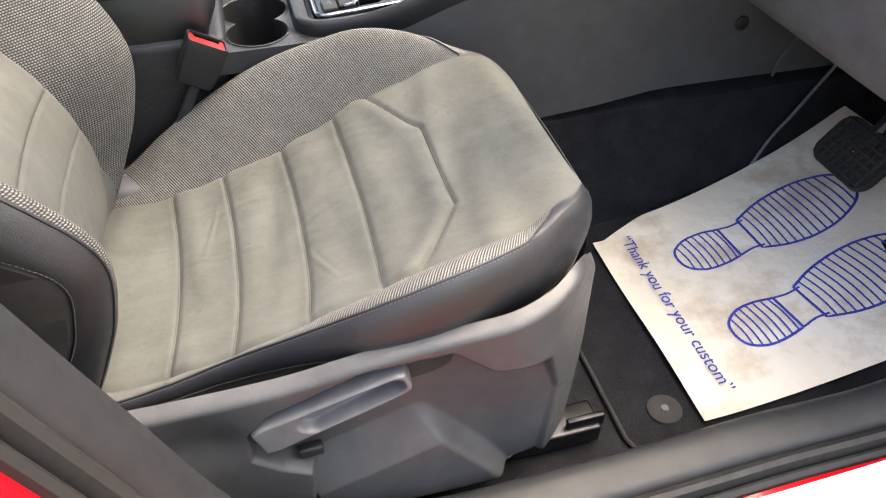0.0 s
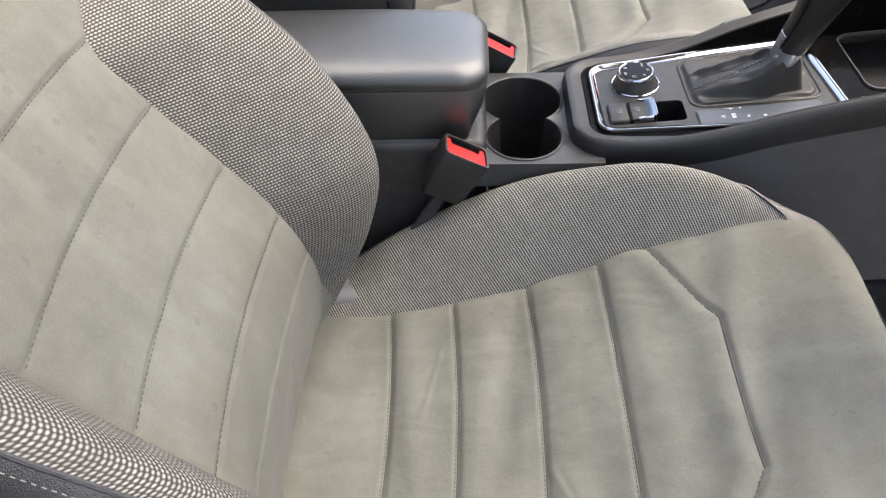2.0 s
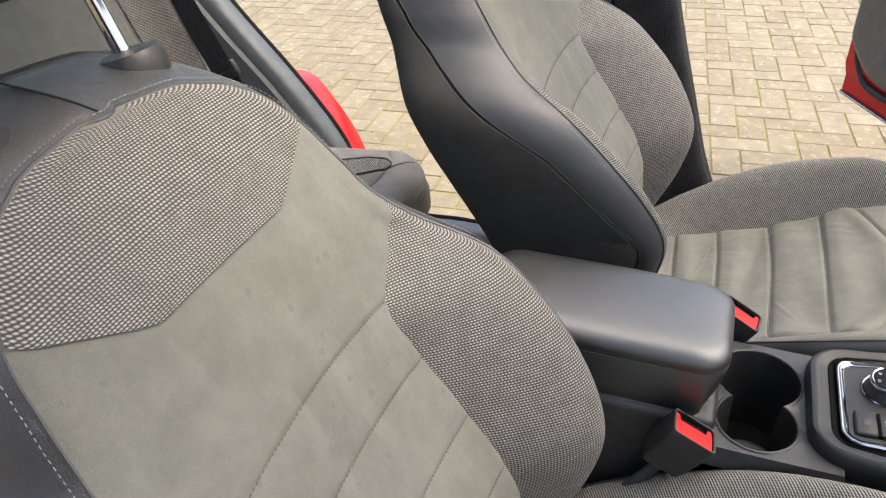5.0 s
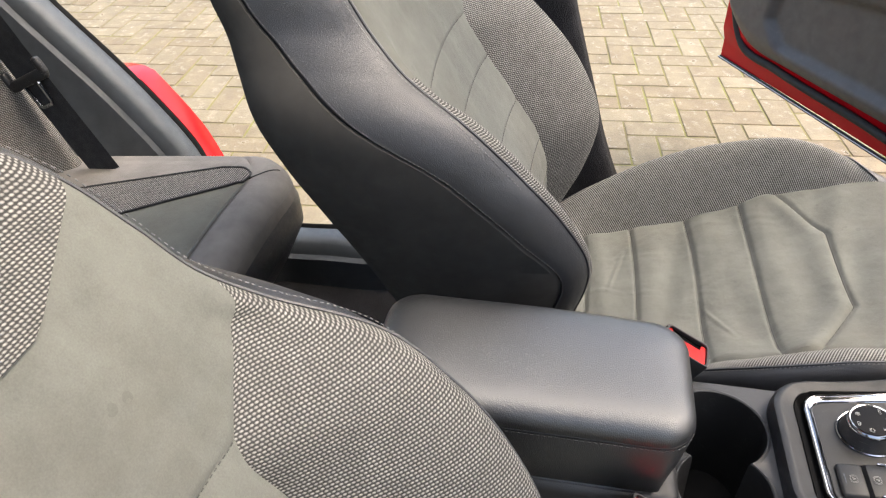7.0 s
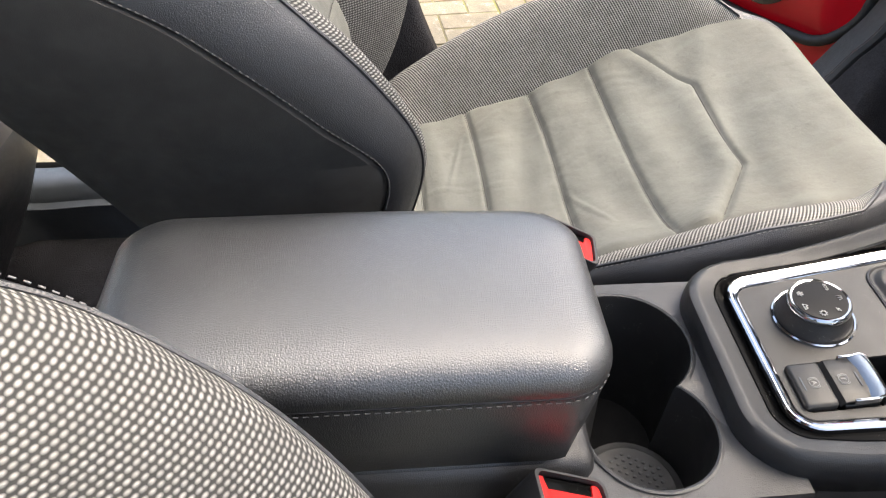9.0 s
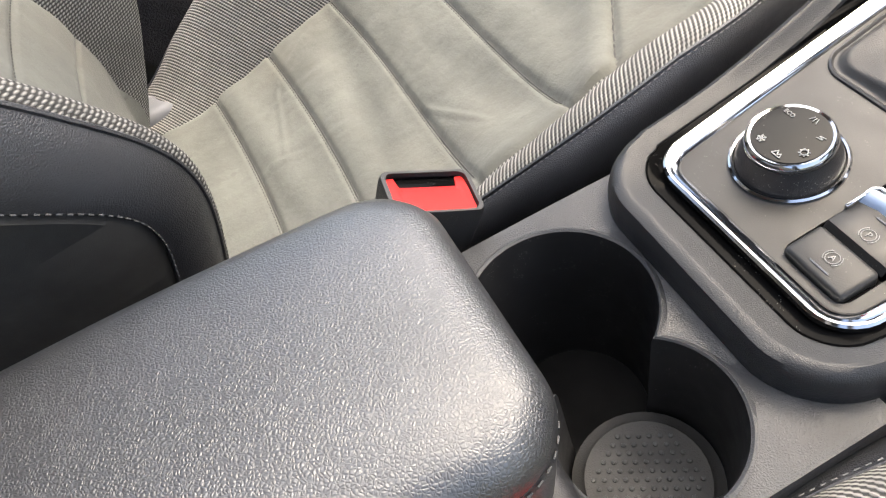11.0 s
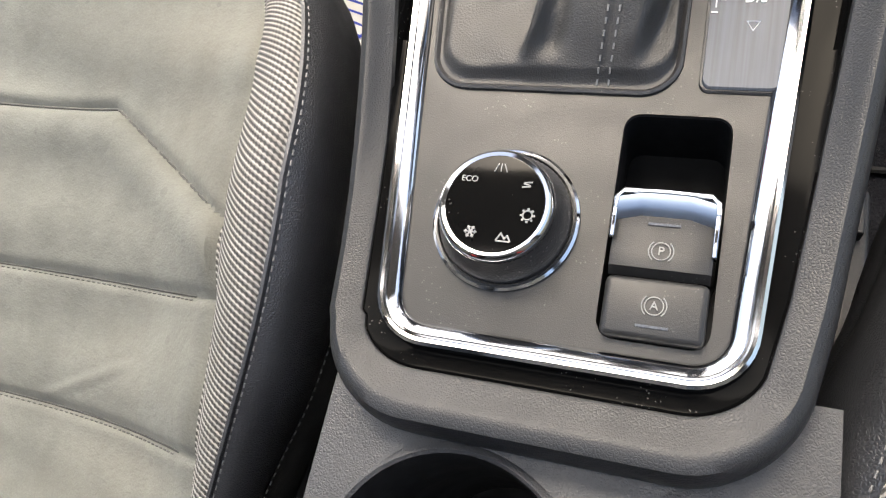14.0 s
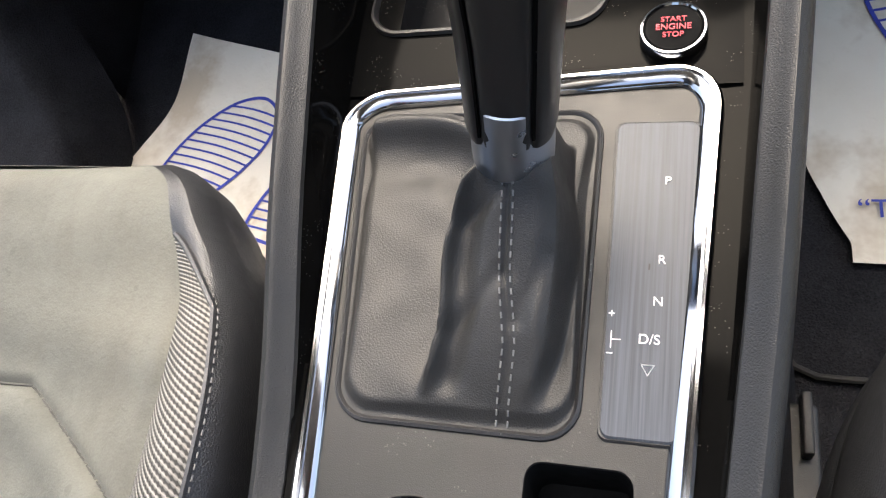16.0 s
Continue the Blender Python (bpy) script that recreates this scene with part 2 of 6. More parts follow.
M_BENCH = leather("bench_leather", (0.155, 0.146, 0.136), 0.7, 700.0, 0.2, 0.2)
M_DOORTRIM = plain("door_trim_plastic", (0.085, 0.082, 0.078), 0.5, grain=0.3, grain_scale=900, specks=0.3)
M_DASH = plain("dash_plastic", (0.15, 0.153, 0.158), 0.6, grain=0.3, grain_scale=900)
M_TIP = plain("bluish_chrome", (0.25, 0.29, 0.34), 0.3, 1.0, var=0.05)
M_STEEL = plain("bare_steel", (0.035, 0.035, 0.037), 0.35, 0.9, var=0.3)
M_REDPRINT = plain("red_print", (0.8, 0.05, 0.08), 0.5)


def paper_material():
    m, nt, b = nodes_of("paper_mat")
    v = coords(nt)
    base = ramp(nt, noise_tex(nt, v, 6.0), [(0.3, (0.66, 0.585, 0.46)), (0.7, (0.76, 0.70, 0.585))])
    stain = val(nt, "MULTIPLY", ramp(nt, noise_tex(nt, v, 7.5, 5.0, 0.65), [(0.50, (0, 0, 0)), (0.64, (1, 1, 1))]), 0.62)
    col = blend(nt, stain, base, (0.42, 0.31, 0.19))
    nt.links.new(col, b.inputs["Base Color"])
    b.inputs["Roughness"].default_value = 0.8
    bump(nt, b, noise_tex(nt, v, 26.0, 5.0), 0.55, 0.008)
    return m


def brick_material(name, source):
    m, nt, b = nodes_of(name)
    if source == "object":
        r = nt.nodes.new("ShaderNodeObjectInfo").outputs["Random"]
        geo = nt.nodes.new("ShaderNodeNewGeometry")
        v = geo.outputs["Position"]
    else:
        geo = nt.nodes.new("ShaderNodeNewGeometry")
        r, v = geo.outputs["Random Per Island"], geo.outputs["Position"]
    base = ramp(nt, r, [(0.0, (0.138, 0.111, 0.070)), (0.5, (0.154, 0.129, 0.084)), (1.0, (0.175, 0.150, 0.102))])
    n1, n2 = noise_tex(nt, v, 14.0, 5.0), noise_tex(nt, v, 160.0, 3.0)
    f = ramp(nt, val(nt, "ADD", val(nt, "MULTIPLY", n1, 0.6), val(nt, "MULTIPLY", n2, 0.4)), [(0.35, (0.72, 0.72, 0.72)), (0.62, (1.12, 1.12, 1.12))])
    col = blend(nt, 1.0, base, f, "MULTIPLY")
    nt.links.new(col, b.inputs["Base Color"])
    wet = ramp(nt, noise_tex(nt, v, 26.0, 3.0), [(0.55, (0.8, 0.8, 0.8)), (0.7, (0.25, 0.25, 0.25))])
    nt.links.new(wet, b.inputs["Roughness"])
    bump(nt, b, n2, 0.6, 0.004)
    return m


def joint_material():
    m, nt, b = nodes_of("mossy_joint_sand")
    v = nt.nodes.new("ShaderNodeNewGeometry").outputs["Position"]
    n = noise_tex(nt, v, 3.0, 5.0)
    nt.links.new(ramp(nt, n, [(0.38, (0.115, 0.095, 0.050)), (0.50, (0.135, 0.125, 0.045)), (0.60, (0.138, 0.140, 0.040))]), b.inputs["Base Color"])
    b.inputs["Roughness"].default_value = 1.0
    bump(nt, b, noise_tex(nt, v, 300.0), 0.6, 0.004)
    return m


def brushed(name, dark, light):
    """A glossy plate with fine streaks along its length."""
    m, nt, b = nodes_of(name)
    st = nt.nodes.new("ShaderNodeMapping")
    st.inputs["Scale"].default_value = (900.0, 14.0, 14.0)
    nt.links.new(coords(nt), st.inputs["Vector"])
    n = noise_tex(nt, st.outputs[0], 1.0, 4.0, 0.6)
    nt.links.new(ramp(nt, n, [(0.35, dark), (0.65, light)]), b.inputs["Base Color"])
    nt.links.new(ramp(nt, n, [(0.3, (0.30,) * 3), (0.7, (0.42,) * 3)]), b.inputs["Roughness"])
    b.inputs["Specular IOR Level"].default_value = 0.14
    return m


M_PLATE = brushed("selector_plate", (0.046, 0.052, 0.064), (0.078, 0.087, 0.104))
M_PAPER = paper_material()
M_BRICK = brick_material("paving_brick", "object")
M_BRICK_FAR = brick_material("paving_brick_far", "island")
M_JOINT = joint_material()


# ---- building helpers ----
def thing(name, label, category, at=(0, 0, 0), group="", kind=""):
    ob = new(name)
    ob.location = at
    return tagged(ob, label, category, group, kind)


def base_of(ob):
    p = Vector((0, 0, 0))
    while ob is not None:
        p += ob.location
        ob = ob.parent
    return p


def part(name, geo, material, parent=None, label="", smooth=True, sharp=40.0):
    """Links (verts in the world, faces, uvs or None) as one mesh under a thing or a part."""
    verts, faces, uvs = geo
    verts = np.asarray(verts, float).reshape(-1, 3)
    if parent is not None:
        verts = verts - np.array(base_of(parent))
    me = bpy.data.meshes.new(name)
    me.from_pydata(verts.tolist(), [], [list(map(int, f)) for f in faces])
    if uvs is not None:
        lay = me.uv_layers.new(name="UVMap")
        idx = np.empty(len(me.loops), dtype=np.int32)
        me.loops.foreach_get("vertex_index", idx)
        lay.data.foreach_set("uv", np.asarray(uvs, float)[idx].ravel())
    if smooth:
        me.polygons.foreach_set("use_smooth", [True] * len(me.polygons))
        if sharp:
            me.set_sharp_from_angle(angle=radians(sharp))
    me.materials.append(material)
    ob = new(name, me)
    ob.parent = parent
    return tagged(ob, label) if label else ob


def grid(points, closed_u=False, closed_v=False, uvs=None, flip=False):
    """Faces for an array of points [v][u]."""
    p = np.asarray(points, float)
    nv, nu = p.shape[:2]
    faces = []
    for j in range(nv if closed_v else nv - 1):
        for i in range(nu if closed_u else nu - 1):
            a, b = j * nu + i, j * nu + (i + 1) % nu
            c, d = ((j + 1) % nv) * nu + (i + 1) % nu, ((j + 1) % nv) * nu + i
            faces.append((d, c, b, a) if flip else (a, b, c, d))
    return p.reshape(-1, 3), faces, None if uvs is None else np.asarray(uvs, float).reshape(-1, 2)


def merged(*geos):
    verts, faces, uvs, n = [], [], [], 0
    for v, f, u in geos:
        v = np.asarray(v, float).reshape(-1, 3)
        verts.append(v)
        faces += [tuple(i + n for i in face) for face in f]
        uvs.append(np.zeros((len(v), 2)) if u is None else u)
        n += len(v)
    return np.concatenate(verts), faces, np.concatenate(uvs)


def from_bm(bm):
    bm.verts.ensure_lookup_table()
    bm.verts.index_update()
    v = np.array([x.co[:] for x in bm.verts])
    f = [tuple(x.index for x in face.verts) for face in bm.faces]
    bm.free()
    return v, f, None


def rbox(centre, size, r=0.004, seg=3, m=None, taper=1.0):
    """A box with rounded edges; taper narrows its top."""
    bm = bmesh.new()
    bmesh.ops.create_cube(bm, size=1.0)
    for v in bm.verts:
        k = taper if v.co.z > 0 else 1.0
        v.co = Vector((v.co.x * size[0] * k, v.co.y * size[1] * k, v.co.z * size[2]))
    bmesh.ops.bevel(bm, geom=bm.edges[:], offset=r, segments=seg, profile=0.5, affect="EDGES")
    t = Matrix.Translation(centre) @ (m or Matrix.Identity(4))
    bm.transform(t)
    return from_bm(bm)


def moved(geo, m):
    v = np.asarray(geo[0], float)
    r = np.array(m.to_3x3())
    return v @ r.T + np.array(m.translation), geo[1], geo[2]


def lathe(profile, n=40, m=None, a0=0.0):
    """A turned form from (radius, height) pairs."""
    ang = np.linspace(0, 2 * math.pi, n, endpoint=False) + a0
    pts = [[(r * math.cos(a), r * math.sin(a), h) for a in ang] for r, h in profile]
    g = grid(pts, closed_u=True)
    return moved(g, m) if m is not None else g


def tube(path, r, n=8, closed=False, flat=1.0):
    """A round cord along a path."""
    p = np.asarray(path, float)
    t = np.gradient(p, axis=0) if not closed else np.roll(p, -1, 0) - np.roll(p, 1, 0)
    t /= np.linalg.norm(t, axis=1, keepdims=True) + 1e-12
    rows, last = [], np.array([0.13, 0.27, 0.95])
    for q, d in zip(p, t):
        s = last - (last @ d) * d
        if np.linalg.norm(s) < 1e-4:
            s = np.cross(d, (1.0, 0.0, 0.0))
        s /= np.linalg.norm(s)
        w = np.cross(d, s)
        last = s
        rows.append([q + r * (math.cos(a) * w + flat * math.sin(a) * s) for a in np.linspace(0, 2 * math.pi, n, endpoint=False)])
    v, f, u = grid(rows, closed_u=True, closed_v=closed)
    if not closed:
        f = f + [tuple(range(n))[::-1], tuple(range(len(v) - n, len(v)))]
    return v, f, u


def resample(path, step):
    p = np.asarray(path, float)
    d = np.r_[0, np.cumsum(np.linalg.norm(np.diff(p, axis=0), axis=1))]
    s = np.arange(0, d[-1], step)
    return np.stack([np.interp(s, d, p[:, k]) for k in range(p.shape[1])], 1)


def stitches(path, length=0.0032, gap=0.0014, r=0.00045):
    """Short raised threads one after another along a path."""
    p = resample(path, (length + gap) / 4)
    geos = []
    for i in range(0, len(p) - 3, 4):
        q = p[i : i + 4]
        geos.append(tube(q[:3], r, 5))
    return merged(*geos)


def smooth_curve(xs, ys, x):
    """A smooth curve through a few points."""
    xs, ys, x = np.asarray(xs, float), np.asarray(ys, float), np.asarray(x, float)
    m = np.gradient(ys, xs)
    i = np.clip(np.searchsorted(xs, x) - 1, 0, len(xs) - 2)
    h = xs[i + 1] - xs[i]
    t = np.clip((x - xs[i]) / h, 0, 1)
    h00, h10, h01, h11 = 2 * t**3 - 3 * t**2 + 1, t**3 - 2 * t**2 + t, -2 * t**3 + 3 * t**2, t**3 - t**2
    return h00 * ys[i] + h10 * h * m[i] + h01 * ys[i + 1] + h11 * h * m[i + 1]


def spline(points, n):
    p = np.asarray(points, float)
    d = np.r_[0, np.cumsum(np.linalg.norm(np.diff(p, axis=0), axis=1))]
    s = np.linspace(0, d[-1], n)
    return np.stack([smooth_curve(d, p[:, k], s) for k in range(p.shape[1])], 1)


def rounded_loop(x0, x1, y0, y1, r, n=8):
    """A closed plan of a rectangle with round corners, against the clock."""
    out = []
    for cx, cy, a in ((x1 - r, y0 + r, -90), (x1 - r, y1 - r, 0), (x0 + r, y1 - r, 90), (x0 + r, y0 + r, 180)):
        for k in range(n + 1):
            b = radians(a + 90 * k / n)
            out.append((cx + r * math.cos(b), cy + r * math.sin(b)))
    return np.array(out)


def lettering(name, text, size, m, material, parent, extrude=0.0002, label=""):
    cu = bpy.data.curves.new(name, "FONT")
    cu.body, cu.size, cu.extrude, cu.align_x, cu.align_y = text, size, extrude, "CENTER", "CENTER"
    tmp = new(name, cu)
    bpy.context.view_layer.update()
    me = bpy.data.meshes.new_from_object(tmp.evaluated_get(bpy.context.evaluated_depsgraph_get()))
    bpy.data.objects.remove(tmp)
    me.transform(m)
    if parent is not None:
        me.transform(Matrix.Translation(-base_of(parent)))
    me.materials.append(material)
    ob = new(name, me)
    ob.parent = parent
    return tagged(ob, label) if label else ob


# ---- ground: block paving in herringbone bond ----
def build_ground():
    rim = 60.0
    base = [[(x, y, -0.0035) for x in (-rim, -8.4, 3.2, rim)] for y in (-rim, -7.0, 4.0, rim)]
    ground = part("ground", grid(base), M_JOINT, smooth=False)
    return tagged(ground, "pale buff block paving with mossy joints outside the car", "paving", kind="structure")


def brick_mesh(length, width):
    """A paving block with chamfered top edges."""
    l, w, c = length / 2 - 0.0034, width / 2 - 0.0034, 0.0022
    v = [(-l, -w, -0.03), (l, -w, -0.03), (l, w, -0.03), (-l, w, -0.03), (-l, -w, -0.002), (l, -w, -0.002), (l, w, -0.002), (-l, w, -0.002),
         (-l + c, -w + c, 0), (l - c, -w + c, 0), (l - c, w - c, 0), (-l + c, w - c, 0)]
    f = [(8, 9, 10, 11)] + [(a, (a + 1) % 4, 4 + (a + 1) % 4, 4 + a) for a in range(4)] + [(4 + a, 4 + (a + 1) % 4, 8 + (a + 1) % 4, 8 + a) for a in range(4)]
    return v, f


# ---- seats ----
Y_ROWS = [-0.23, -0.2, -0.129, -0.058, 0.022, 0.095, 0.142, 0.2, 0.246, 0.276, 0.305, 0.331]
SEAM_Z = [0.487, 0.485, 0.487, 0.508, 0.535, 0.570, 0.591, 0.613, 0.628, 0.634, 0.634, 0.63]
SAG = [0.0, 0.0, 0.004, 0.008, 0.012, 0.018, 0.022, 0.024, 0.02, 0.013, 0.006, 0.002]
CREST = [0.487, 0.490, 0.541, 0.588, 0.628, 0.653, 0.666, 0.661, 0.646, 0.637, 0.634, 0.63]
HALF = [0.232, 0.236, 0.243, 0.245, 0.243, 0.231, 0.218, 0.205, 0.190, 0.174, 0.150, 0.108]
OUT_HALF = [0.170, 0.173, 0.177, 0.184, 0.210, 0.232, 0.236, 0.224, 0.199, 0.174, 0.150, 0.108]
OUT_INSET = [0.148, 0.150, 0.161, 0.174, 0.190, 0.192, 0.188, 0.185, 0.172, 0.158, 0.141, 0.103]
OUT_SEAM_Z = [0.490, 0.490, 0.504, 0.532, 0.575, 0.601, 0.612, 0.626, 0.628, 0.634, 0.634, 0.63]
OUT_CREST = [0.494, 0.494, 0.509, 0.536, 0.582, 0.625, 0.643, 0.647, 0.640, 0.637, 0.634, 0.63]
INSET = [0.166, 0.166, 0.166, 0.166, 0.166, 0.168, 0.169, 0.169, 0.167, 0.160, 0.141, 0.103]


# pressed-in creases of the suede: from x, y to x, y
CREASES = [(-0.022, -0.115, -0.009, -0.062), (-0.009, -0.060, -0.002, -0.018), (0.002, 0.022, 0.014, 0.052), (-0.006, 0.026, -0.018, 0.060), (-0.094, -0.077, -0.086, -0.014), (-0.025, -0.088, -0.104, -0.069),
           (-0.118, 0.100, -0.101, 0.150), (-0.132, 0.098, -0.120, 0.140), (0.040, 0.031, 0.122, 0.057), (-0.120, -0.052, -0.147, -0.010), (-0.140, 0.030, -0.130, 0.082), (-0.083, -0.087, -0.120, -0.056)]


def groove(d, depth, width):
    return -depth * np.exp(-((d / width) ** 2))


def inset(y, side):
    """Half the width of the cushion's suede; on the door side its bolster is narrower."""
    return np.where(np.asarray(side) > 0, smooth_curve(Y_ROWS, OUT_INSET, y), smooth_curve(Y_ROWS, INSET, y))


def cushion_half(y, side):
    """Half the width of the cushion up to its stitched edge."""
    return np.where(np.asarray(side) > 0, smooth_curve(Y_ROWS, OUT_HALF, y), smooth_curve(Y_ROWS, HALF, y))


def cushion_z(x, y):
    x, y = np.asarray(x, float), np.asarray(y, float)
    zs, sag, zk, zo, zok = (smooth_curve(Y_ROWS, c, y) for c in (SEAM_Z, SAG, CREST, OUT_SEAM_Z, OUT_CREST))
    a, b = inset(y, x), cushion_half(y, x)
    t = np.abs(x)
    # the door side stands higher at the seam and lower at the crest
    zs = zs + (zo - zs) * np.clip(x / a, 0, 1) ** 2.5
    zk = np.where(x > 0, zok, zk)
    s = np.clip((t - a) / np.maximum(b - a, 1e-4), 0, 1)
    hump = np.where(s < 0.84, np.sin(s / 0.84 * math.pi / 2) ** 1.1, 1 - 0.12 * ((s - 0.84) / 0.16) ** 2)
    z = np.where(t < a, zs - sag * (1 - (t / a) ** 2), zs + np.maximum(zk - zs, 0) * hump)
    inside = 1 / (1 + np.exp((t - a) / 0.002))
    # stitched cross seams, and the chevron that ends them
    for y0 in (-0.128, -0.058, 0.022, 0.095):
        bow = y0 + 0.008 * (1 - (t / 0.166) ** 2)
        z = z + inside * (groove(y - bow, 0.0038, 0.0030) + 0.0044 * np.exp(-(((y - bow - 0.02) / 0.02) ** 2)))
    chev = np.where(t < 0.076, 0.195, 0.195 - (t - 0.076) * 0.58)
    z = z + inside * (groove(y - chev, 0.0052, 0.003) + 0.005 * np.exp(-(((y - chev + 0.016) / 0.014) ** 2)))
    # joint between insert and bolster
    z = z + groove(t - a, 0.004, 0.004) * np.clip((0.255 - y) / 0.03, 0, 1)
    # soft creases of use
    for x0, y0, x1, y1 in CREASES:
        ex, ey = x1 - x0, y1 - y0
        k = np.clip(((x - x0) * ex + (y - y0) * ey) / (ex * ex + ey * ey), 0, 1)
        d = np.hypot(x - x0 - k * ex, y - y0 - k * ey)
        z = z + inside * 0.0010 * np.sin(math.pi * np.clip(k, 0.06, 0.94)) ** 0.5 * (np.exp(-((d / 0.0022) ** 2)) - 0.6 * np.exp(-(((d - 0.005) / 0.003) ** 2)))
    z = z + inside * 0.0022 * np.sin(x * 23 + 4 * np.sin(y * 31)) * np.sin(y * 17 + 1.0)
    front = np.clip((0.333 - y) / 0.042, 0, 1)
    z = z - 0.036 * (1 - np.sqrt(np.maximum(1 - (1 - front) ** 2, 0)))
    return z


BZ = [0.45, 0.50, 0.56, 0.62, 0.70, 0.76, 0.82, 0.87, 0.905, 0.93, 0.97, 1.01, 1.038, 1.056, 1.065, 1.0685]
B_Y = [-0.232, -0.212, -0.202, -0.198, -0.212, -0.248, -0.288, -0.318, -0.340, -0.355, -0.381, -0.407, -0.425, -0.437, -0.443, -0.446]
B_HALF = [0.172, 0.175, 0.176, 0.181, 0.193, 0.206, 0.214, 0.210, 0.188, 0.174, 0.163, 0.149, 0.126, 0.092, 0.055, 0.014]
B_SEAM = [0.165, 0.160, 0.146, 0.128, 0.109, 0.106, 0.104, 0.109, 0.158, 0.176, 0.169, 0.158, 0.139, 0.107, 0.068, 0.016]
B_PUFF = [0.0, 0.011, 0.032, 0.052, 0.076, 0.084, 0.078, 0.053, 0.016, 0.004, 0.001, 0.0, 0.0, 0.0, 0.0, 0.0]
B_BACK = [-0.275, -0.30, -0.325, -0.352, -0.392, -0.421, -0.452, -0.476, -0.492, -0.502, -0.519, -0.535, -0.546, -0.553, -0.557, -0.558]
Z_TOP = 1.0684


def back_seam(z, side):
    """Half the width of the backrest's suede; on the driver's-door side its bolster is narrower."""
    up = np.clip((z - 0.50) / 0.16, 0, 1) * np.clip((0.93 - z) / 0.05, 0, 1)
    return smooth_curve(BZ, B_SEAM, z) + 0.043 * up * (side > 0)


def back_y(x, z):
    """The front of the backrest."""
    x, z = np.asarray(x, float), np.asarray(z, float)
    yc, w, puff = (smooth_curve(BZ, c, z) for c in (B_Y, B_HALF, B_PUFF))
    t = np.abs(x)
    a = np.minimum(back_seam(z, x), w - 0.030)
    s = np.clip((t - a) / np.maximum(w - a, 1e-4), 0, 1)
    hump = np.sin(np.clip(s / 0.92, 0, 1) * math.pi / 2) ** (1.1 + 0.4 * np.clip((z - 0.85) / 0.05, 0, 1))
    y = yc + puff * hump + 0.012 * (np.clip(t / 0.2, 0, 1)) ** 2
    inside = 1 / (1 + np.exp((t - a + 0.001) / 0.002)) * (z < 0.9)
    for z0 in (0.635, 0.697, 0.756, 0.817, 0.871):
        y = y + inside * (groove(z - z0 + 0.004 * (t / 0.115) ** 2, 0.0024, 0.0026) + 0.0015 * np.exp(-(((z - z0 - 0.022) / 0.018) ** 2)))
    y = y + groove(t - back_seam(z, x), 0.003, 0.004) * np.clip((puff - 0.044) / 0.02, 0, 1)
    edge = np.clip((w - t) / 0.016, 0, 1)
    return y - 0.008 * (1 - edge) ** 2


def strip_grid(rows, lo, hi, n, fn, scale_u=1.0):
    """Points across from lo to hi on each row, with the cloth's own measure as UV."""
    pts = []
    for r, a, b in zip(rows, lo, hi):
        xs = np.linspace(a, b, n)
        pts.append(np.stack(fn(xs, np.full(n, r)), 1))
    pts = np.array(pts)
    du = np.linalg.norm(np.diff(pts, axis=1), axis=2)
    dv = np.linalg.norm(np.diff(pts, axis=0), axis=2)
    u = np.concatenate([np.zeros((len(pts), 1)), np.cumsum(du, 1)], 1)
    u = u - u[:, n // 2 : n // 2 + 1]
    v = np.concatenate([np.zeros((1, n)), np.cumsum(dv, 0)], 0).mean(1, keepdims=True) * np.ones((1, n))
    return pts, np.stack([u, v], 2)


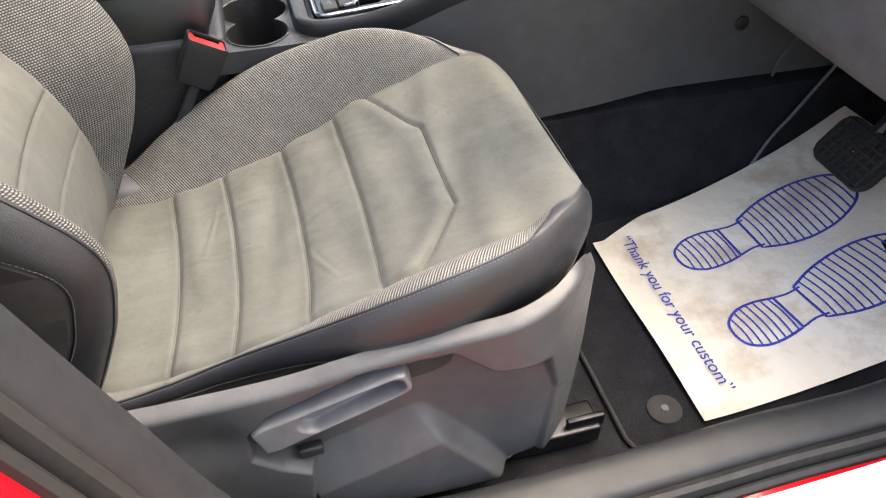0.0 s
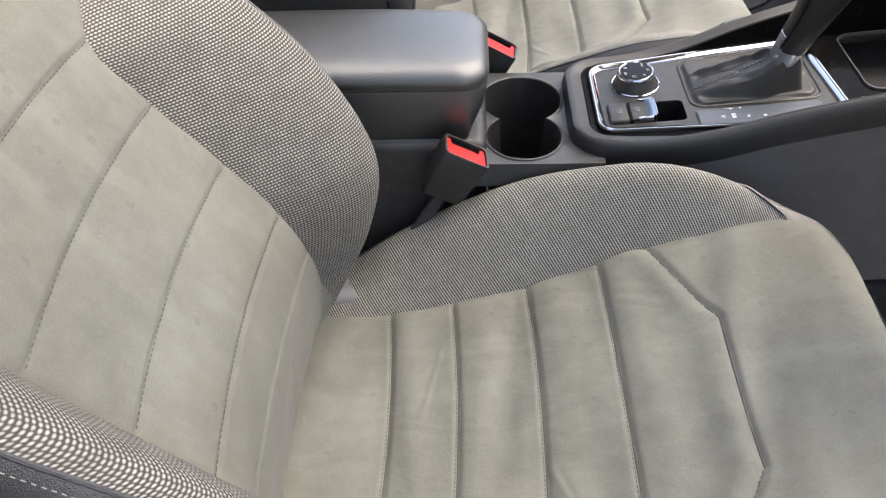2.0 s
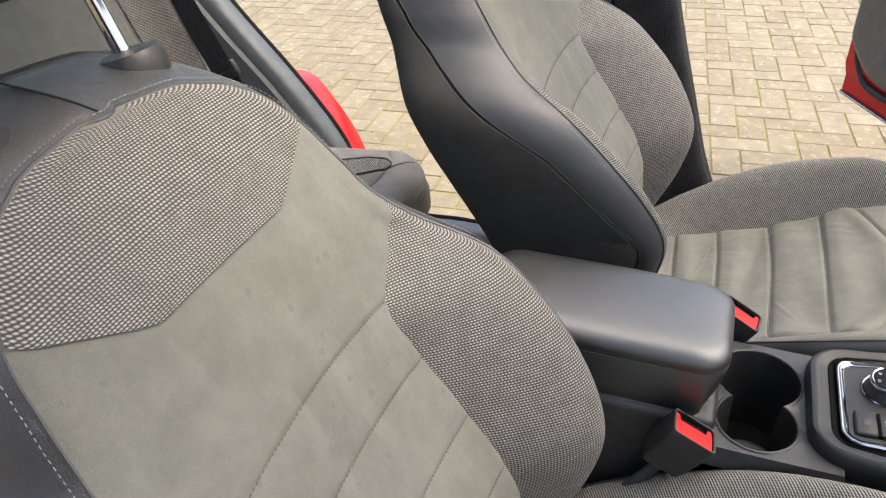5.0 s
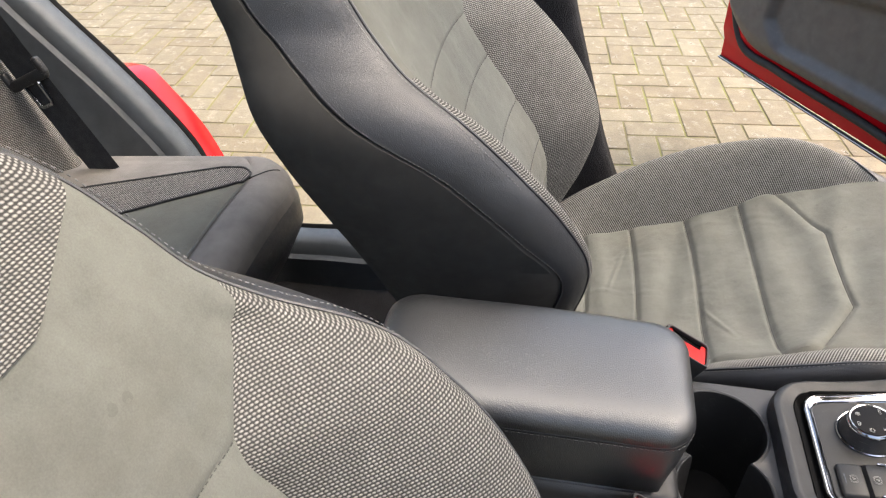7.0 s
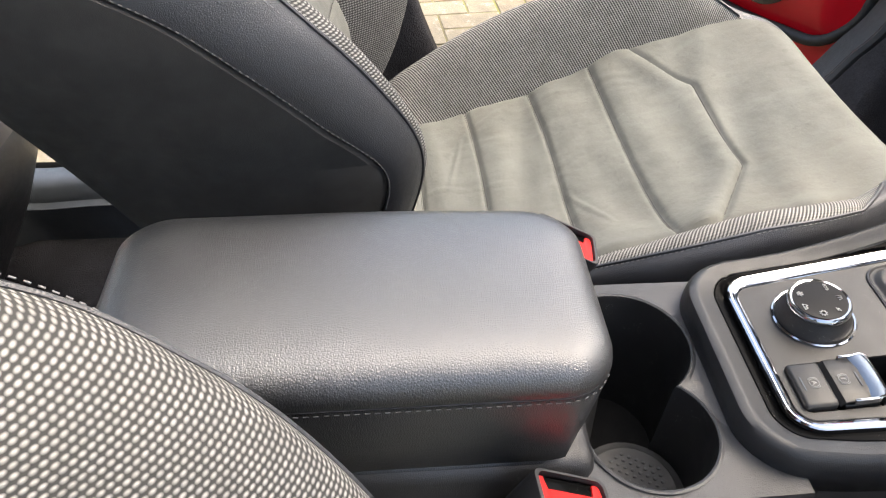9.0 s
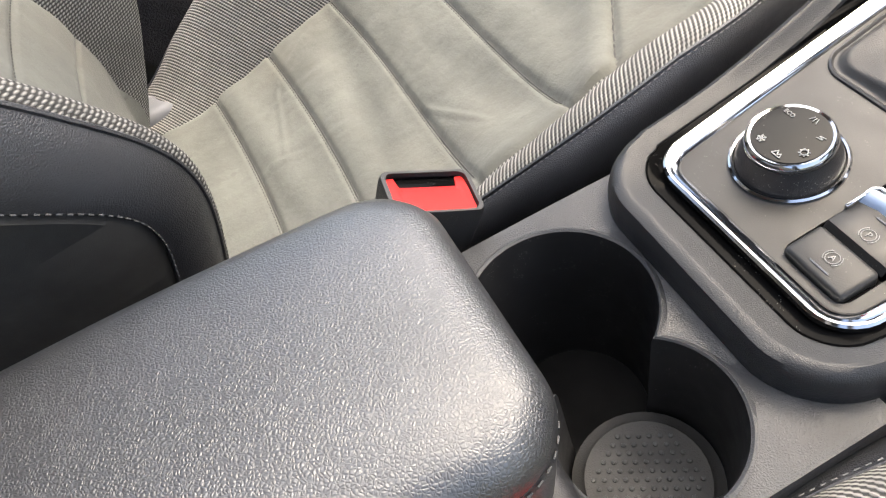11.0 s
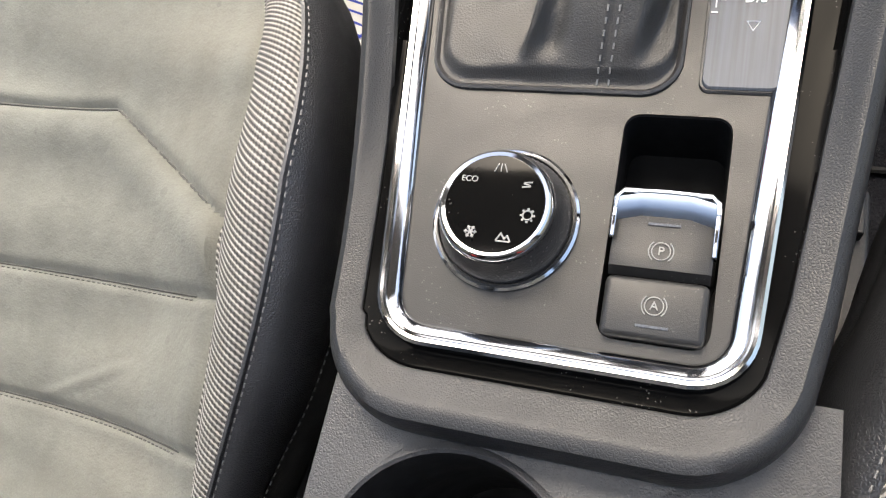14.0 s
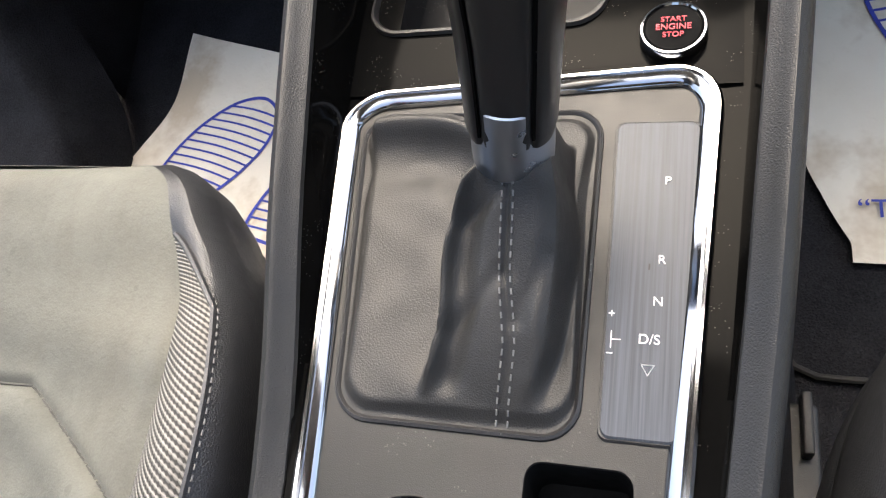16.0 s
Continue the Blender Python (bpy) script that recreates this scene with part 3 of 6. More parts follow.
def build_seat(name, label, at):
    seat = thing(name, label, "car seat", at, "front seats")
    o = np.array([at[0], at[1], at[2] - 0.27])

    def put(pn, pts, mat, uvs=None, parent=seat, flip=False, lab="", closed_u=False):
        g = grid(pts, uvs=uvs, flip=flip, closed_u=closed_u)
        return part(pn, (g[0] + o, g[1], g[2]), mat, parent, lab)

    def line(pn, path, mat=M_THREAD, parent=seat, lab=""):
        g = stitches(np.asarray(path))
        return part(pn, (g[0] + o, g[1], None), mat, parent, lab)

    # a dark cord along the seam paints the shade of its groove
    def crease_shade(pn, path):
        g = tube(np.asarray(path), 0.0007, 5)
        return part(pn, (g[0] + o, g[1], None), M_SEAM, seat)

    # cushion
    ys = np.linspace(-0.228, 0.331, 320)
    b = cushion_half(ys, -1)
    top = lambda x, y: (x, y, cushion_z(x, y))
    pts, uv = strip_grid(ys, -inset(ys, -1), inset(ys, 1), 88, top)
    for y0 in (-0.128, -0.058, 0.022, 0.095):
        sx = np.linspace(-0.160, 0.175, 60)
        sy = y0 + 0.008 * (1 - (sx / 0.166) ** 2) - 0.0022
        line("seam_stitching", np.stack([sx, sy, cushion_z(sx, sy) + 0.0003], 1), M_SEAM)
        crease_shade("seam_line", np.stack([sx, sy + 0.0022, cushion_z(sx, sy + 0.0022) + 0.0001], 1))
    sx = np.linspace(-0.160, 0.172, 90)
    sy = np.where(np.abs(sx) < 0.076, 0.195, 0.195 - (np.abs(sx) - 0.076) * 0.58)
    crease_shade("chevron_seam", np.stack([sx, sy, cushion_z(sx, sy) + 0.0004], 1))
    put("cushion_insert", pts, M_SUEDE, uv, lab="grey suede centre with stitched cross seams")
    tip = ys < 0.268
    for sgn, pn in ((-1, "inner_bolster"), (1, "outer_bolster")):
        a, b = inset(ys, sgn), cushion_half(ys, sgn)
        yy, aa = ys[tip], a[tip]
        # the cloth tapers to a point at the front, the leather laps round it
        taper = np.sqrt(np.clip((0.2695 - ys) / 0.042, 0, 1))
        seam_x = a + (b - a) * taper
        pts, uv = strip_grid(yy, sgn * aa, sgn * seam_x[tip], 30, top)
        put("cushion_bolster", pts, M_TWILL, uv[:, :, ::-1], flip=sgn < 0, lab="grey woven cloth bolster")
        lap = ys > 0.2265
        pts, uv = strip_grid(ys[lap], sgn * seam_x[lap], sgn * b[lap], 12, top)
        put("cushion_corner", pts, M_LEATHER, uv, flip=sgn < 0, lab="black leather corner")
        edge = np.stack([sgn * (seam_x[tip] + 0.0015), ys[tip], cushion_z(sgn * seam_x[tip], ys[tip]) - np.where(ys[tip] < 0.2265, 0.0005, -0.0004)], 1)
        line("edge_stitching", edge)
        tubing = edge + np.array([sgn * -0.002, 0, 0.0008])
        g = tube(tubing, 0.0016, 6)
        part("piping", (g[0] + o, g[1], None), M_LEATHER, seat)
    # skirt round the cushion, side to front to side
    def outline(side):
        rows = ys if side < 0 else ys[::-1]
        hb = cushion_half(rows, side)
        return np.stack([side * hb, rows, cushion_z(side * hb, rows)], 1)
    b = cushion_half(ys, 1)
    fx = np.linspace(-b[-1], b[-1], 40)[1:-1]
    left, right = outline(-1), outline(1)
    front = np.stack([fx, np.full(len(fx), ys[-1]) + 0.004 * (1 - (fx / b[-1]) ** 2), cushion_z(fx, np.full(len(fx), ys[-1]))], 1)
    for pn, path, mat in (("cushion_side", left, M_LEATHER), ("cushion_front", np.concatenate([left[-1:], front, right[:1]]), M_SUEDE), ("cushion_side", right, M_LEATHER)):
        d = np.gradient(path[:, :2], axis=0)
        nrm = np.stack([-d[:, 1], d[:, 0]], 1)
        nrm /= np.linalg.norm(nrm, axis=1, keepdims=True)
        rows = []
        if path is right:
            # the flank deepens towards the front and tucks into a dark fold
            deep = smooth_curve([-0.23, -0.129, -0.058, 0.022, 0.095, 0.142, 0.2, 0.25, 0.331], [0.012, 0.016, 0.024, 0.040, 0.078, 0.104, 0.118, 0.122, 0.10], path[:, 1])
            lean = smooth_curve([-0.23, -0.1, 0.0, 0.05, 0.1, 0.15, 0.2, 0.25, 0.331], [0.006, 0.006, 0.007, 0.005, -0.004, -0.014, -0.018, -0.010, 0.0], path[:, 1])
            swell = np.clip(deep / 0.06, 0.3, 1)
            for f, out, k in ((0, 0, 0), (0.05, 0.005, 0), (0.16, 0.010, 0.1), (0.38, 0.013, 0.3), (0.62, 0.011, 0.6), (0.84, 0.006, 0.9), (0.96, 0.001, 1)):
                q = path.copy()
                q[:, :2] += nrm * (out * swell + lean * k)[:, None]
                q[:, 2] -= deep * f
                rows.append(q)
            flank, rows = rows, rows[-1:]
            put(pn, np.array(flank), M_LEATHER, flip=True, lab="black leather flank")
            for out, drop in ((-0.005, 0.002), (-0.001, 0.007), (0.0, 0.016), (-0.002, 0.034), (-0.012, 0.06), (-0.03, 0.09)):
                q = flank[-1].copy()
                q[:, :2] += nrm * out
                q[:, 2] -= drop
                rows.append(q)
            put("cushion_fold", np.array(rows), M_SIDE, flip=True, lab="dark folded cloth below the leather flank")
            line("fold_stitching", flank[5][6:-6] + np.array([0.0012, 0, 0.0]), M_DARKTHREAD)
            continue
        for out, drop in ((0, 0), (0.007, 0.004), (0.016, 0.014), (0.024, 0.030), (0.028, 0.050), (0.027, 0.066), (0.021, 0.071), (0.027, 0.077), (0.029, 0.1), (0.02, 0.15), (-0.01, 0.19)):
            q = path.copy()
            q[:, :2] += nrm * (out * (1 - 0.55 * np.clip((path[:, 1] - 0.02) / 0.16, 0, 1)))[:, None]
            q[:, 2] = np.maximum(q[:, 2] - drop, 0.36)
            rows.append(q)
        put(pn, np.array(rows), mat, flip=True)
    # frame under the cushion
    part("seat_base", moved(rbox((0, 0.0, 0.42), (0.40, 0.44, 0.12), 0.02), Matrix.Translation(o)), M_BLACKPLASTIC, seat)
    for sx in (-0.19, 0.19):
        part("seat_rail", moved(merged(rbox((sx, 0.04, 0.285), (0.045, 0.62, 0.03), 0.004), rbox((sx, 0.0, 0.325), (0.03, 0.40, 0.06), 0.004), rbox((sx + 0.012, 0.33, 0.305), (0.008, 0.05, 0.02), 0.002)), Matrix.Translation(o)), M_STEEL if sx > 0 else M_BLACKPLASTIC, seat, "runner bolted to the floor")
    part("hinge_cover", moved(rbox((-0.203, -0.210, 0.452), (0.050, 0.12, 0.09), 0.014), Matrix.Translation(o)), M_LEVER, seat, "pale grey plastic hinge cover")
    # backrest front
    zs = np.linspace(0.455, Z_TOP, 300)
    w = smooth_curve(BZ, B_HALF, zs)
    seams = {}
    for sgn in (-1, 1):
        sm = np.minimum(back_seam(zs, sgn), w)
        seams[sgn] = np.where((w - sm < 0.001) | (zs > (0.935 if sgn < 0 else 0.904)), w, sm)
    face = lambda x, z: (x, back_y(x, z), z)
    pts, uv = strip_grid(zs, -seams[-1], seams[1], 80, face)
    for z0 in (0.697, 0.756, 0.817, 0.871):
        sx = np.linspace(-0.104, 0.143, 60)
        sz = z0 - 0.004 * (sx / 0.115) ** 2
        line("seam_stitching", np.stack([sx, back_y(sx, sz) + 0.0006, sz], 1), M_SEAM)
    put("backrest_insert", pts, M_SUEDE, uv, flip=True, lab="grey suede centre with cross seams")
    for sgn in (-1, 1):
        sm = seams[sgn]
        low = (w - sm) > 0.0005
        low = low | np.roll(low, 1)
        pts, uv = strip_grid(zs[low], sgn * sm[low], sgn * w[low], 34, face)
        put("backrest_bolster", pts, M_WEAVE, uv, flip=sgn > 0, lab="grey woven cloth bolster")
    # shoulder patch of woven cloth
    pz = np.linspace(0.970, Z_TOP - 0.0006, 70)
    ph = np.interp(pz, [0.970, 0.975, 1.011, 1.071], [0.070, 0.084, 0.156, 0.156])
    ph = np.minimum(ph, smooth_curve(BZ, B_HALF, pz) - 0.0005)
    pts, uv = strip_grid(pz, -ph, ph, 60, lambda x, z: (x, back_y(x, z) + 0.0022, z))
    put("shoulder_patch", pts, M_WEAVE, uv, flip=True, lab="grey woven cloth patch below the head restraint")
    # rim, from the stitched edge round to the back
    path = np.concatenate([np.stack([-w, zs], 1), [[-0.008, 1.0688], [0.0, 1.0689], [0.008, 1.0688]], np.stack([w[::-1], zs[::-1]], 1)])
    d = np.gradient(path, axis=0)
    nrm = np.stack([-d[:, 1], d[:, 0]], 1)
    nrm /= np.linalg.norm(nrm, axis=1, keepdims=True) + 1e-9
    yf = back_y(path[:, 0], np.minimum(path[:, 1], Z_TOP))
    yb = smooth_curve(BZ, B_BACK, np.minimum(path[:, 1], Z_TOP))
    def ring(f, out):
        up = -0.9 * np.clip((path[:, 1] - 1.0) / 0.07, 0, 1)
        q = path + nrm * (out * (1 + 0.5 * up))[:, None]
        return np.stack([q[:, 0], yf + (yb - yf) * f, q[:, 1]], 1)
    one = np.ones(len(path))
    # the leather edge is broader at the shoulders than at the foot
    seam_y = smooth_curve([0.45, 0.56, 0.64, 0.71, 0.758, 0.79, 0.815, 0.835, 0.848, 0.860, 0.875, 0.908, 0.945, 0.98, 1.07], [-0.236, -0.206, -0.170, -0.164, -0.206, -0.238, -0.268, -0.297, -0.325, -0.355, -0.388, -0.430, -0.462, -0.488, -0.545], path[:, 1])
    broad = np.clip((seam_y - yf) / (yb - yf), 0.10, 0.94) / 0.345
    leather_rows = [ring(f * broad, k * one) for f, k in ((0, 0), (0.025, 0.005), (0.085, 0.012), (0.17, 0.018), (0.26, 0.022), (0.33, 0.023), (0.345, 0.020))]
    side_rows = [ring(0.345 * broad + (f - 0.345) / 0.655 * (1 - 0.345 * broad), k * one) for f, k in ((0.345, 0.020), (0.36, 0.024), (0.5, 0.025), (0.75, 0.022), (0.92, 0.014), (0.98, 0.006), (1.0, -0.004))]
    put("backrest_edge", np.array(leather_rows), M_LEATHER, flip=False, lab="black leather edge")
    put("backrest_side", np.array(side_rows), M_SIDE, flip=False, lab="dark cloth side panel")
    line("rim_stitching", ring(0.030, 0.0062 * one)[8:-8])
    line("side_stitching", ring(0.325 * broad, 0.0236 * one)[8:-8], M_DARKTHREAD)
    g = tube(ring(0.0, 0.0005 * one), 0.0015, 6)
    part("piping", (g[0] + o, g[1], None), M_LEATHER, seat)
    # short seam over the crown
    mid = len(path) // 2
    crown = np.array([r[mid] for r in leather_rows[1:] + side_rows[1:4]]) + [0, 0, 0.0006]
    g = tube(spline(crown, 30), 0.0008, 5)
    part("crown_seam", (g[0] + o, g[1], None), M_RUBBER, seat)
    # back panel
    xs = np.linspace(-1, 1, 24)
    pts = np.array([[(x * wi, yi - 0.004 + 0.01 * x * x, zi) for x in xs] for wi, yi, zi in zip(w[::5], smooth_curve(BZ, B_BACK, zs[::5]), zs[::5])])
    put("back_panel", pts, M_BLACKPLASTIC)
    # head restraint on two chrome posts
    pivot = np.array([-0.011, -0.500, 1.080])
    lean = np.array([0, -0.32, 0.95])
    for sx in (-0.075, 0.075):
        p0 = pivot + [sx, 0, -0.015]
        post = tube([p0 + lean * k for k in (0, 0.03, 0.06, 0.09, 0.14)], 0.0065, 14)
        part("post", (post[0] + o, post[1], None), M_CHROME, seat, "chrome post")
        col = lathe([(0.0, 0.008), (0.010, 0.009), (0.024, 0.007), (0.027, 0.0), (0.026, -0.012)], 28, Matrix.Translation(p0 + [0, 0.002, 0.006]) @ pose(0, 0, 0, 14, 0, 0))
        part("post_collar", (col[0] + o, col[1], None), M_BLACKPLASTIC, seat)
    head = []
    for k in np.linspace(0, 1, 22):
        h = 0.065 + 0.19 * k
        half = 0.135 * (1 - 0.25 * k**3) * (1 - (2 * abs(k - 0.5)) ** 8 * 0.35)
        dep = 0.052 * (1 - (2 * abs(k - 0.5)) ** 5 * 0.75) + 0.004
        c = pivot + lean * h + np.array([0, 0.015, 0])
        ring_pts = []
        for t in np.linspace(0, 2 * math.pi, 44, endpoint=False):
            ct, st = math.cos(t), math.sin(t)
            ring_pts.append(c + [half * math.copysign(abs(ct) ** 0.55, ct), dep * math.copysign(abs(st) ** 0.75, st), 0])
        head.append(ring_pts)
    hv, hf, _ = grid(head, closed_u=True)
    n = len(hv)
    hf = hf + [tuple(range(44))[::-1], tuple(range(n - 44, n))]
    hr = part("head_restraint", (hv + o, hf, None), M_LEATHER, seat, "black leather head restraint", sharp=60)
    for sx in (-1, 1):
        seam = [np.array(r[5 if sx > 0 else 17]) + [0, 0.0008, 0] for r in head[1:-1]]
        g = stitches(seam)
        part("head_stitching", (g[0] + o, g[1], None), M_THREAD, hr)
    return seat


def soft_inside(px, py, poly):
    """Signed distance from points to a polygon, inside positive."""
    poly = np.asarray(poly, float)
    dist, inside = np.full(px.shape, 9.0), np.zeros(px.shape, bool)
    for (x0, y0), (x1, y1) in zip(poly, np.roll(poly, -1, 0)):
        ex, ey = x1 - x0, y1 - y0
        t = np.clip(((px - x0) * ex + (py - y0) * ey) / (ex * ex + ey * ey), 0, 1)
        dist = np.minimum(dist, np.hypot(px - x0 - t * ex, py - y0 - t * ey))
        hit = ((y0 > py) != (y1 > py)) & (px < (x1 - x0) * (py - y0) / (y1 - y0 + 1e-12) + x0)
        inside ^= hit
    return np.where(inside, dist, -dist)


def build_seat_trim(seat, cx):
    """The moulded plastic side of the driver's seat with its height lever."""
    n, k = 220, 130
    y = np.linspace(-0.24, 0.33, n)
    top = smooth_curve([-0.24, -0.13, -0.063, 0.0, 0.04, 0.089, 0.132, 0.19, 0.25, 0.30, 0.33], [0.570, 0.562, 0.562, 0.565, 0.571, 0.577, 0.581, 0.583, 0.588, 0.585, 0.55], y)
    low = smooth_curve([-0.24, -0.1, 0.05, 0.164, 0.22, 0.26, 0.30, 0.33], [0.37, 0.325, 0.300, 0.292, 0.294, 0.304, 0.325, 0.40], y)
    v = np.linspace(0, 1, k)[:, None]
    Z = low + (top - low) * v
    Y = np.ones_like(v) * y
    step = lambda q: np.clip(q, 0, 1) ** 2 * (3 - 2 * np.clip(q, 0, 1))
    recess = soft_inside(Y, Z, [(-0.056, 0.466), (-0.054, 0.503), (-0.034, 0.527), (0.056, 0.559), (0.142, 0.559), (0.183, 0.517), (0.25, 0.50), (0.27, 0.43), (0.25, 0.25), (-0.016, 0.25), (-0.003, 0.421), (-0.03, 0.44)])
    X = 0.253 - 0.032 * step(recess / 0.008 + 0.5) * step((0.30 - Y) / 0.11)
    # a flat ledge slopes out of the recess, its front end cut off aslant
    ridge = 0.421 + 0.327 * (Y + 0.003)
    cut = 0.458 - 1.45 * (Y - 0.110)
    ledge = np.clip((ridge - Z) * 0.50, 0, 0.027) * step((cut - Z) / 0.034 + 0.5) * step((Y + 0.014) / 0.008)
    X = np.maximum(X, np.where(Y > -0.02, 0.221 + ledge, X))
    X = np.maximum(X, 0.240 * step((low + 0.035 - Z) / 0.03))
    # a hollow behind the lever
    X = X - 0.012 * np.exp(-(((Y + 0.095) / 0.030) ** 2) - (((Z - 0.500) / 0.028) ** 2))
    # rounded top edge, front end wrapped round the cushion, lower edge tucked in
    X = X - 0.016 * np.clip((Z - top + 0.010) / 0.010, 0, 1) ** 2.5 - 0.092 * np.clip((Y - 0.19) / 0.14, 0, 1) ** 2.2 - 0.03 * np.clip((low - Z + 0.02) / 0.02, 0, 1) ** 2
    pts = np.stack([X + cx, Y, Z], 2)
    trim = part("side_trim", grid(pts), M_SEATTRIM, seat, "grey moulded plastic side trim with a recess", sharp=70)
    # lever: a tapered handle with a scooped grip
    a, b = np.array([-0.051, 0.492]), np.array([0.101, 0.5395])
    ax = (b - a) / np.linalg.norm(b - a)
    up = np.array([-ax[1], ax[0]])
    L = np.linalg.norm(b - a)
    rows = []
    for t in np.linspace(0, 1, 90):
        h = (0.0215 - 0.0065 * t) * (1 - 0.40 * np.clip((t - 0.90) / 0.10, 0, 1) ** 2.5 - 0.30 * np.clip((0.12 - t) / 0.12, 0, 1) ** 2)
        row = []
        for w in np.linspace(-1, 1, 44):
            p = a + ax * L * t + up * h * w
            edge = min(1, (1 - abs(w)) / 0.13, t / 0.025, (1 - t) / 0.025)
            x = 0.234 + 0.022 * math.sqrt(max(0, 1 - (1 - max(edge, 0)) ** 2))
            # distance to the scoop's axis, in the handle's own measure
            u, vv = t * L, h * w
            near = min(max(u, 0.060), 0.141)
            q = math.hypot(u - near, vv) / (0.0168 - 0.048 * (near - 0.060))
            x -= 0.019 * float(step((1.0 - q) / 0.34)) * (0.75 + 0.25 * min(1.0, max(0.0, (u - 0.055) / 0.07)))
            row.append((x + cx, p[0], p[1]))
        rows.append(row)
    part("height_lever", grid(rows, flip=True), M_LEVER, trim, "light grey seat height lever", sharp=60)
    part("lever_pivot", rbox((cx + 0.236, -0.004, 0.440), (0.012, 0.026, 0.014), 0.003), M_BLACKPLASTIC, trim)
    return trim


# ---- car body ----
def floor_z(y):
    return smooth_curve([-1.6, 0.40, 0.55, 0.70, 0.85, 1.0, 1.2], [0.265, 0.267, 0.274, 0.295, 0.34, 0.42, 0.56], y)


def aperture(points, side, name, label, panel=0.0, wide=0.0):
    """Sill and pillar round a door opening: a moulding swept along (y, z) points."""
    body = thing(name, label, "door frame", (side * 0.66, points[0][0], points[0][1]), "door frames", "structure")
    p = spline(points, 120)
    d = np.gradient(p, axis=0)
    d /= np.linalg.norm(d, axis=1, keepdims=True)
    n = np.stack([d[:, 1], -d[:, 0]], 1)
    if (np.array([0.0, 1.0]) @ n[0]) < 0:
        n = -n
    # the pillars stand further out than the sill
    k = np.clip((p[:, 1] - 0.365) / 0.13, 0, 1)
    away = 0.055 * k * k * (3 - 2 * k)
    def sec(rows):
        out = []
        for x, h in rows:
            # the broad panel belongs to the rear pillar only, the broad sill to the sill
            hh = np.where(p[:, 0] < -0.70, h, max(h, -0.26 if x > 0.7 and not panel else -0.10))
            xx = np.where(p[:, 0] < -0.70, x, x if x > 0.6 else 0.60) + away - wide * k * (x > 0.66)
            out.append(np.stack([side * xx, p[:, 0] + n[:, 0] * hh, p[:, 1] + n[:, 1] * hh], 1))
        return np.array(out)
    inner = [(0.60, -0.10), (0.612, -0.03)] if not panel else [(0.545, -panel), (0.565, -0.75 * panel), (0.585, -0.45 * panel), (0.603, -0.15 * panel), (0.612, -0.03)]
    trim = sec(inner + [(0.617, -0.008), (0.626, 0.0), (0.64, 0.001), (0.664 + wide, -0.002), (0.673 + wide, -0.008), (0.676 + wide, -0.018)])
    if panel:
        # the wing swells out low down and falls away behind the pillar higher up
        hide = 0.16 * np.clip((p[:, 1] - 0.62) / 0.10, 0, 1) ** 1.5
        p, low_p = p.copy(), p
    seal = sec([((0.673 + 0.4 * (x - 0.673) if panel else x) + wide, h) for x, h in [(0.673, -0.016), (0.677, -0.004), (0.684, 0.0), (0.690, -0.003), (0.693, -0.012), (0.694, -0.02), (0.696, -0.012), (0.700, -0.01), (0.705, -0.014), (0.707, -0.028)]])
    if panel:
        p = low_p - n * hide[:, None]
    skin = sec([(x + wide, h) for x, h in [(0.704, -0.02), (0.712, -0.021), (0.74, -0.026), (0.775, -0.036), (0.785, -0.055), (0.80, -0.075), (0.84, -0.10), (0.86, -0.14), (0.87, -0.26)]])
    if panel:
        # only the wing behind the opening is painted
        skin = skin[:, low_p[:, 0] < -0.84]
    part("trim", grid(trim, flip=side < 0), M_TRIM if panel else M_CARPET if wide else M_SILL, body, "grey grained plastic trim")
    part("seal", grid(seal, flip=side < 0), M_RUBBER, body, "black rubber door seal")
    part("sill_flange", grid(skin, flip=side < 0), M_BLACKPLASTIC if wide else M_RED, body, "black covered steel" if wide else "glossy red painted steel")
    return body


